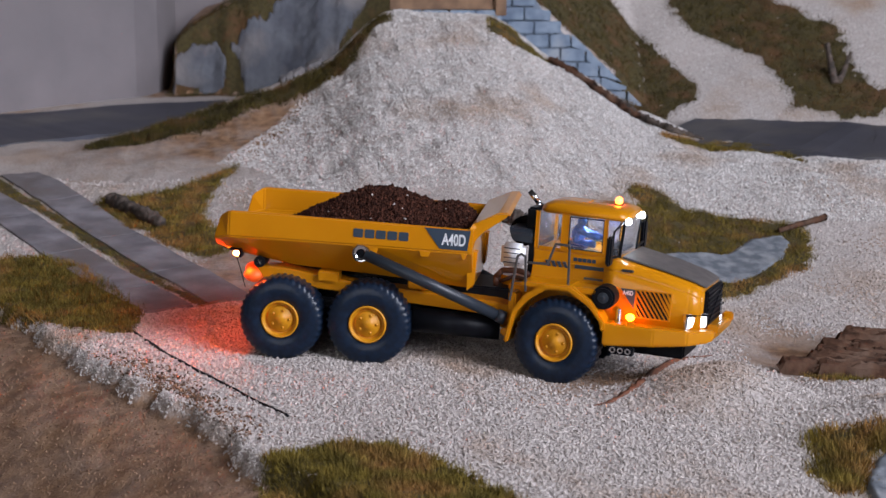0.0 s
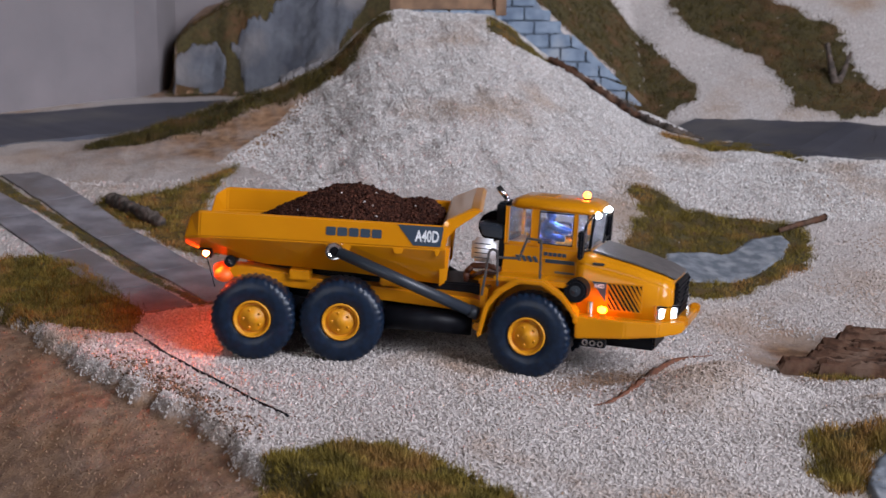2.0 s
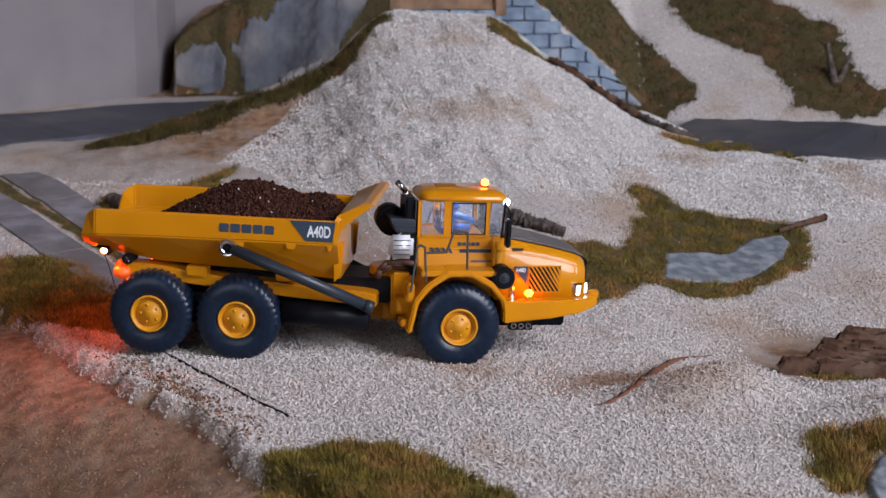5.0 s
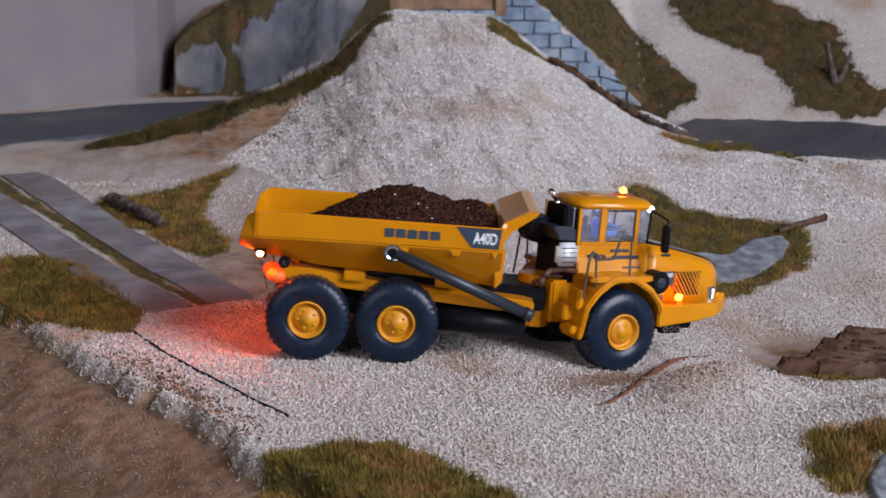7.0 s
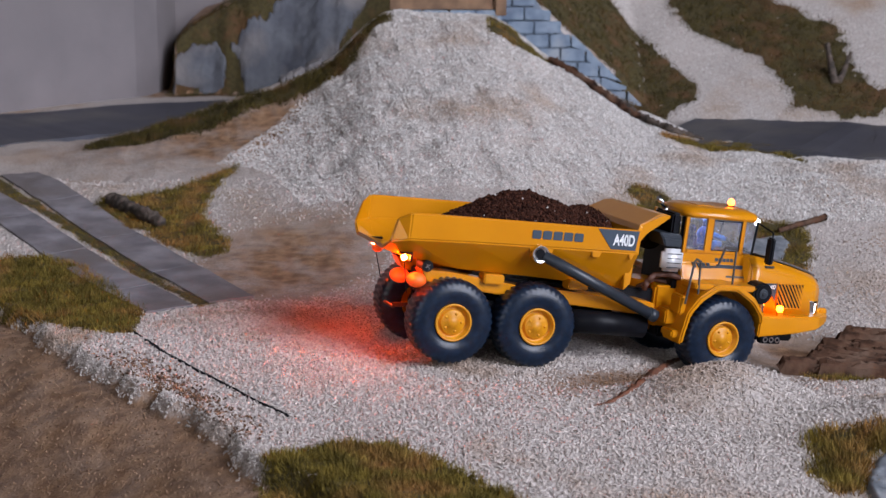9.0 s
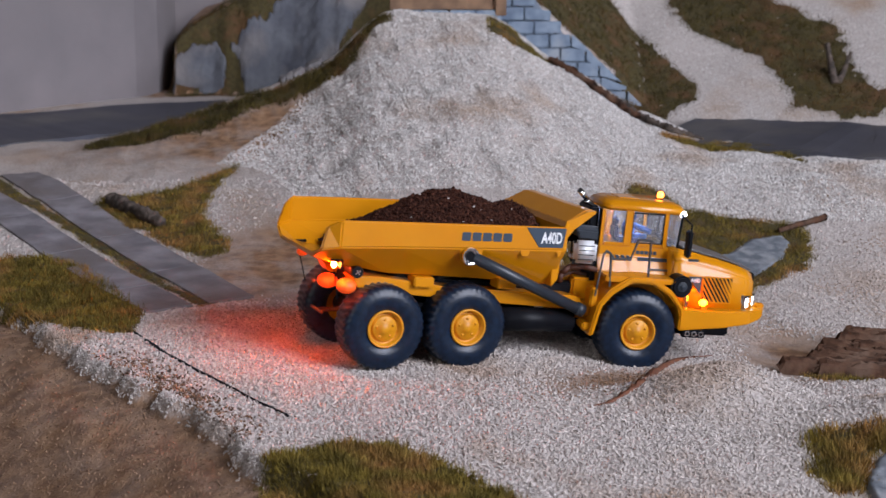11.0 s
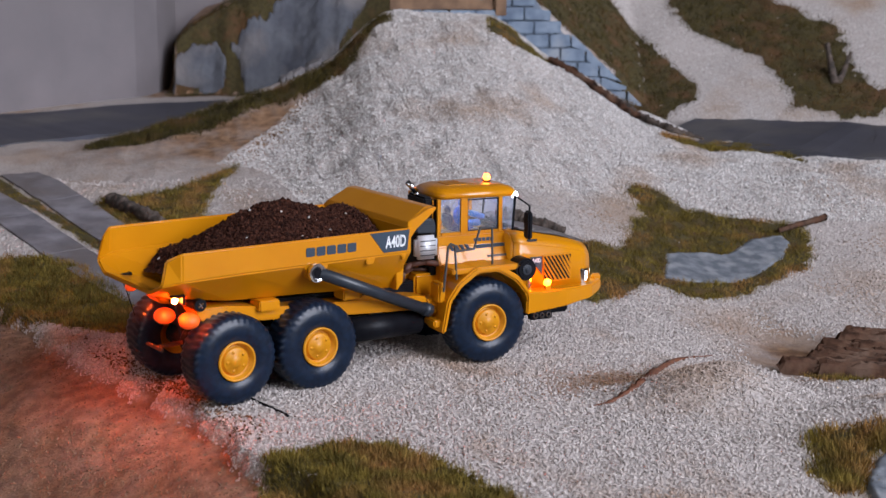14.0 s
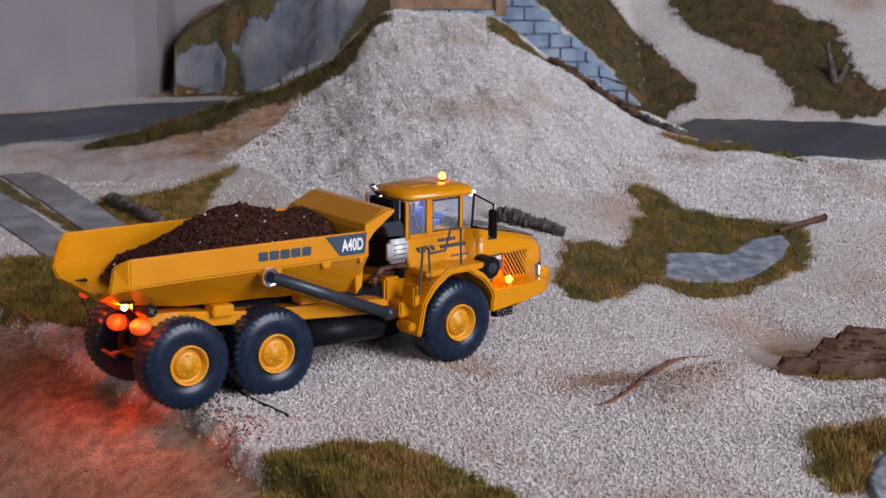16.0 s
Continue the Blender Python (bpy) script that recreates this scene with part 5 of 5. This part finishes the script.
def keep_sand(x, y, rng):
    d = edge_distance(x, y)
    bare = brown_ground(x, y)
    near = smooth(150, 20, y) * 0.75 + 0.25
    return (d + lobes(x, y) < 2.6 + rng.uniform(0, 0.9, x.shape)) & (rng.uniform(0, 1, x.shape) < near * np.clip(1.15 - 2.0 * bare, 0, 1)) & (np.abs(x) < 128 + 0.28 * (y + 60))


PAVED += [POND, [(-240, 190), (-140, 250), (-90, 290), (-60, 410), (-260, 380)]]
sand_grains("sand_grains", 210000, -160, 160, -112, 190, 0.76, keep_sand, GRAIN, "loose off-white sand grains covering the ground", 41)
sand_grains("mound_grains", 100000, -95, 200, 150, 330, 0.77, lambda x, y, rng: (mound(x, y, 0 * x + 8) > 9.5) & (x > -46 - 0.42 * (310 - y)) | (x > 60) & (y < 222) & (brown_ground(x, y) < 0.5), MOUND_GRAIN, "loose off-white sand grains covering the mound", 42)
sand_grains("edge_grains", 90000, -150, -20, -105, 60, 0.62, lambda x, y, rng: np.abs(edge_distance(x, y) + lobes(x, y) + 1.2) < rng.uniform(0.8, 3.4, x.shape), GRAIN, "coarse off-white grains crusted along the broken edge", 47)
sand_grains("hill_grains", 30000, 80, 260, 315, 470, 0.6, lambda x, y, rng: (y > 333 - 0.25 * (x - 102)), MOUND_GRAIN, "loose off-white sand grains on the far slope", 43)
sand_grains("earth_crumbs", 11000, -150, -20, -118, 30, 0.55, lambda x, y, rng: edge_distance(x, y) + lobes(x, y) > 3.6, EARTH_GRAIN, "loose brown earth crumbs on the bank", 44)
sand_grains("rusty_flakes", 26000, -112, -28, -80, 12, 0.85, lambda x, y, rng: (rng.uniform(0, 1, x.shape) < 0.75 * np.exp(-((x + 65 + 0.64 * (y + 45)) / 7.5) ** 2 - ((y + 42) / 26) ** 2)) & (edge_distance(x, y) < 0), FLAKE, "rusty brown flakes strewn over the sand", 45)
sand_grains("rust_specks", 7000, 15, 75, -50, 12, 0.5, lambda x, y, rng: rng.uniform(0, 1, x.shape) < 0.8 * np.exp(-((x - 44) / 17) ** 2 - ((y + 25 - 0.6 * (x - 44)) / 12) ** 2), EARTH_GRAIN, "brown earth specks beside the rusty edge", 46)


# ---------------------------------------------------------------- motion


def unit_poses(row):
    t, x, y, z, head, pitch, roll, bend, twist, bogie = row
    front = Matrix.Translation(Vector((x, y, z)) * MM) @ Matrix.Rotation(radians(head), 4, "Z") @ Matrix.Rotation(radians(-pitch), 4, "Y") @ Matrix.Rotation(radians(roll), 4, "X")
    rear = Matrix.Translation(Vector((HINGE, 0, 0)) * MM) @ Matrix.Rotation(radians(bend), 4, "Z") @ Matrix.Rotation(radians(twist), 4, "X")
    return front, rear


def sampled(keys, step=0.1):
    """The keyed rows, filled in smoothly with one row every step (no overshoot)."""
    k = np.array(keys, float)
    t, v = k[:, 0], k[:, 1:]
    d = np.diff(v, axis=0) / np.diff(t)[:, None]
    m = np.zeros_like(v)
    same = d[:-1] * d[1:] > 0
    w1, w2 = np.diff(t)[1:, None], np.diff(t)[:-1, None]
    with np.errstate(divide="ignore", invalid="ignore"):
        harm = (w1 + w2) * 1.5 * 2 / ((2 * w1 + w2) / d[:-1] + (w1 + 2 * w2) / d[1:])
    m[1:-1] = np.where(same, harm, 0.0)
    out = []
    for i in range(int(round(t[-1] / step)) + 1):
        x = min(i * step, t[-1])
        j = min(max(int(np.searchsorted(t, x, side="right")) - 1, 0), len(t) - 2)
        h = t[j + 1] - t[j]
        u = (x - t[j]) / h
        p = (2 * u ** 3 - 3 * u ** 2 + 1) * v[j] + (u ** 3 - 2 * u ** 2 + u) * h * m[j] + (3 * u ** 2 - 2 * u ** 3) * v[j + 1] + (u ** 3 - u ** 2) * h * m[j + 1]
        out.append((x, *p))
    return out


def motions():
    rows = [
        (0, 32.97, -13.33, -3.10, -20.83, -2.49, -3.59, 13.30, 1.76, 1.67),
        (1, 32.97, -13.33, -3.10, -20.83, -2.49, -3.59, 13.30, 1.76, 1.67),
        (1.5, 32.67, -13.33, -3.15, -20.44, -2.58, -3.74, 13.28, 1.82, 1.73),
        (2, 25.45, -9.21, -2.62, -17.37, -2.34, -3.80, 14.09, 1.89, 2.11),
        (2.5, 7.57, -5.81, -1.43, -14.76, -1.78, -3.25, 14.72, 1.59, 1.07),
        (3, -1.15, -5.05, -0.67, -13.47, -1.22, -1.77, 14.80, 0.62, 1.44),
        (3.5, -1.11, -5.04, -0.50, -8.66, -1.16, -1.10, 6.55, 0.00, 1.73),
        (4, -2.42, -2.24, -0.91, 3.34, -1.88, -0.59, -8.49, -0.22, -0.73),
        (4.2, -2.71, -0.98, -1.06, 5.35, -2.05, -0.42, -10.74, -0.20, -0.96),
        (6.3, 16.28, 0.49, -2.33, 18.06, -3.46, -1.38, -20.55, 2.44, 0.82),
        (6.5, 22.44, 0.96, -2.92, 21.96, -3.90, -0.83, -23.00, 1.87, 1.74),
        (7, 36.61, 5.63, -4.73, 27.51, -5.24, -0.38, -26.71, 1.45, 1.51),
        (7.5, 51.37, 10.41, -7.00, 31.15, -6.21, 1.01, -27.51, -0.80, 1.36),
        (8, 63.46, 13.60, -8.50, 31.35, -6.73, 0.92, -24.45, -1.84, 0.97),
        (8.5, 67.34, 16.08, -9.32, 25.74, -7.33, -0.13, -15.04, -0.86, 0.67),
        (9, 64.87, 15.79, -9.15, 22.85, -7.75, -0.34, -5.40, -1.97, 0.49),
        (9.2, 66.10, 18.20, -9.66, 16.49, -7.51, -1.34, -0.09, -0.79, 0.49),
        (11.3, 39.19, 13.11, -5.97, 12.26, -5.66, -1.21, 11.46, -0.45, 1.37),
        (11.5, 31.29, 10.99, -4.83, 14.74, -4.99, -0.81, 11.57, -0.89, 0.61),
        (12, 27.09, 9.34, -4.33, 16.42, -4.68, -0.57, 10.97, -0.61, 1.05),
        (12.5, 25.86, 10.70, -4.27, 19.78, -4.87, 0.42, 8.45, -0.84, 0.63),
        (13, 14.08, 2.76, -1.92, 21.95, -2.48, -0.69, 9.61, 0.43, 1.11),
        (13.5, 5.10, -1.15, -0.53, 25.80, -1.05, -0.96, 9.12, 0.79, 1.32),
        (14, 3.07, -0.56, -0.59, 26.87, -1.08, -0.82, 8.63, 0.71, 0.95),
        (14.5, -3.16, -0.30, -0.42, 29.16, -0.93, 0.26, 7.51, 0.16, -0.37),
        (15, -8.99, -1.94, -0.53, 29.59, -0.81, 0.03, 8.10, 0.18, -1.03),
        (15.5, -8.88, -2.02, -0.51, 29.28, -0.78, 0.01, 8.33, 0.19, -1.05),
        (16, -7.58, -1.97, -0.26, 39.00, -0.29, 0.75, -5.23, -1.24, -1.30),
    ]
    rows = sampled(rows)
    walk(truck, [(r[0], unit_poses(r)[0]) for r in rows])
    for ob in (BODY, REAR):
        walk(ob, [(r[0], unit_poses(r)[1]) for r in rows])
    walk(LOAD, [(r[0], unit_poses(r)[0] @ unit_poses(r)[1]) for r in rows])
    for w, unit, x, s in WHEELS:
        keys, turn, last = [], 0.0, None
        for r in rows:
            front, rear = unit_poses(r)
            lift = {"f": 0.0, "m": 11.0, "r": -11.0}[unit] * radians(r[9])
            base = Matrix.Identity(4) if unit == "f" else rear
            hub = base @ Matrix.Translation(Vector((x, s * TRACK, WHEEL_R + lift)) * MM)
            place = front @ hub
            if last is not None:
                way = place.translation - last.translation
                turn += way.dot(place.to_3x3().col[0]) / (WHEEL_R * MM)
            last = place
            keys.append((r[0], hub @ Matrix.Rotation(turn, 4, "Y") @ Matrix.Rotation(0 if s < 0 else math.pi, 4, "Z")))
        walk(w, keys)


motions()
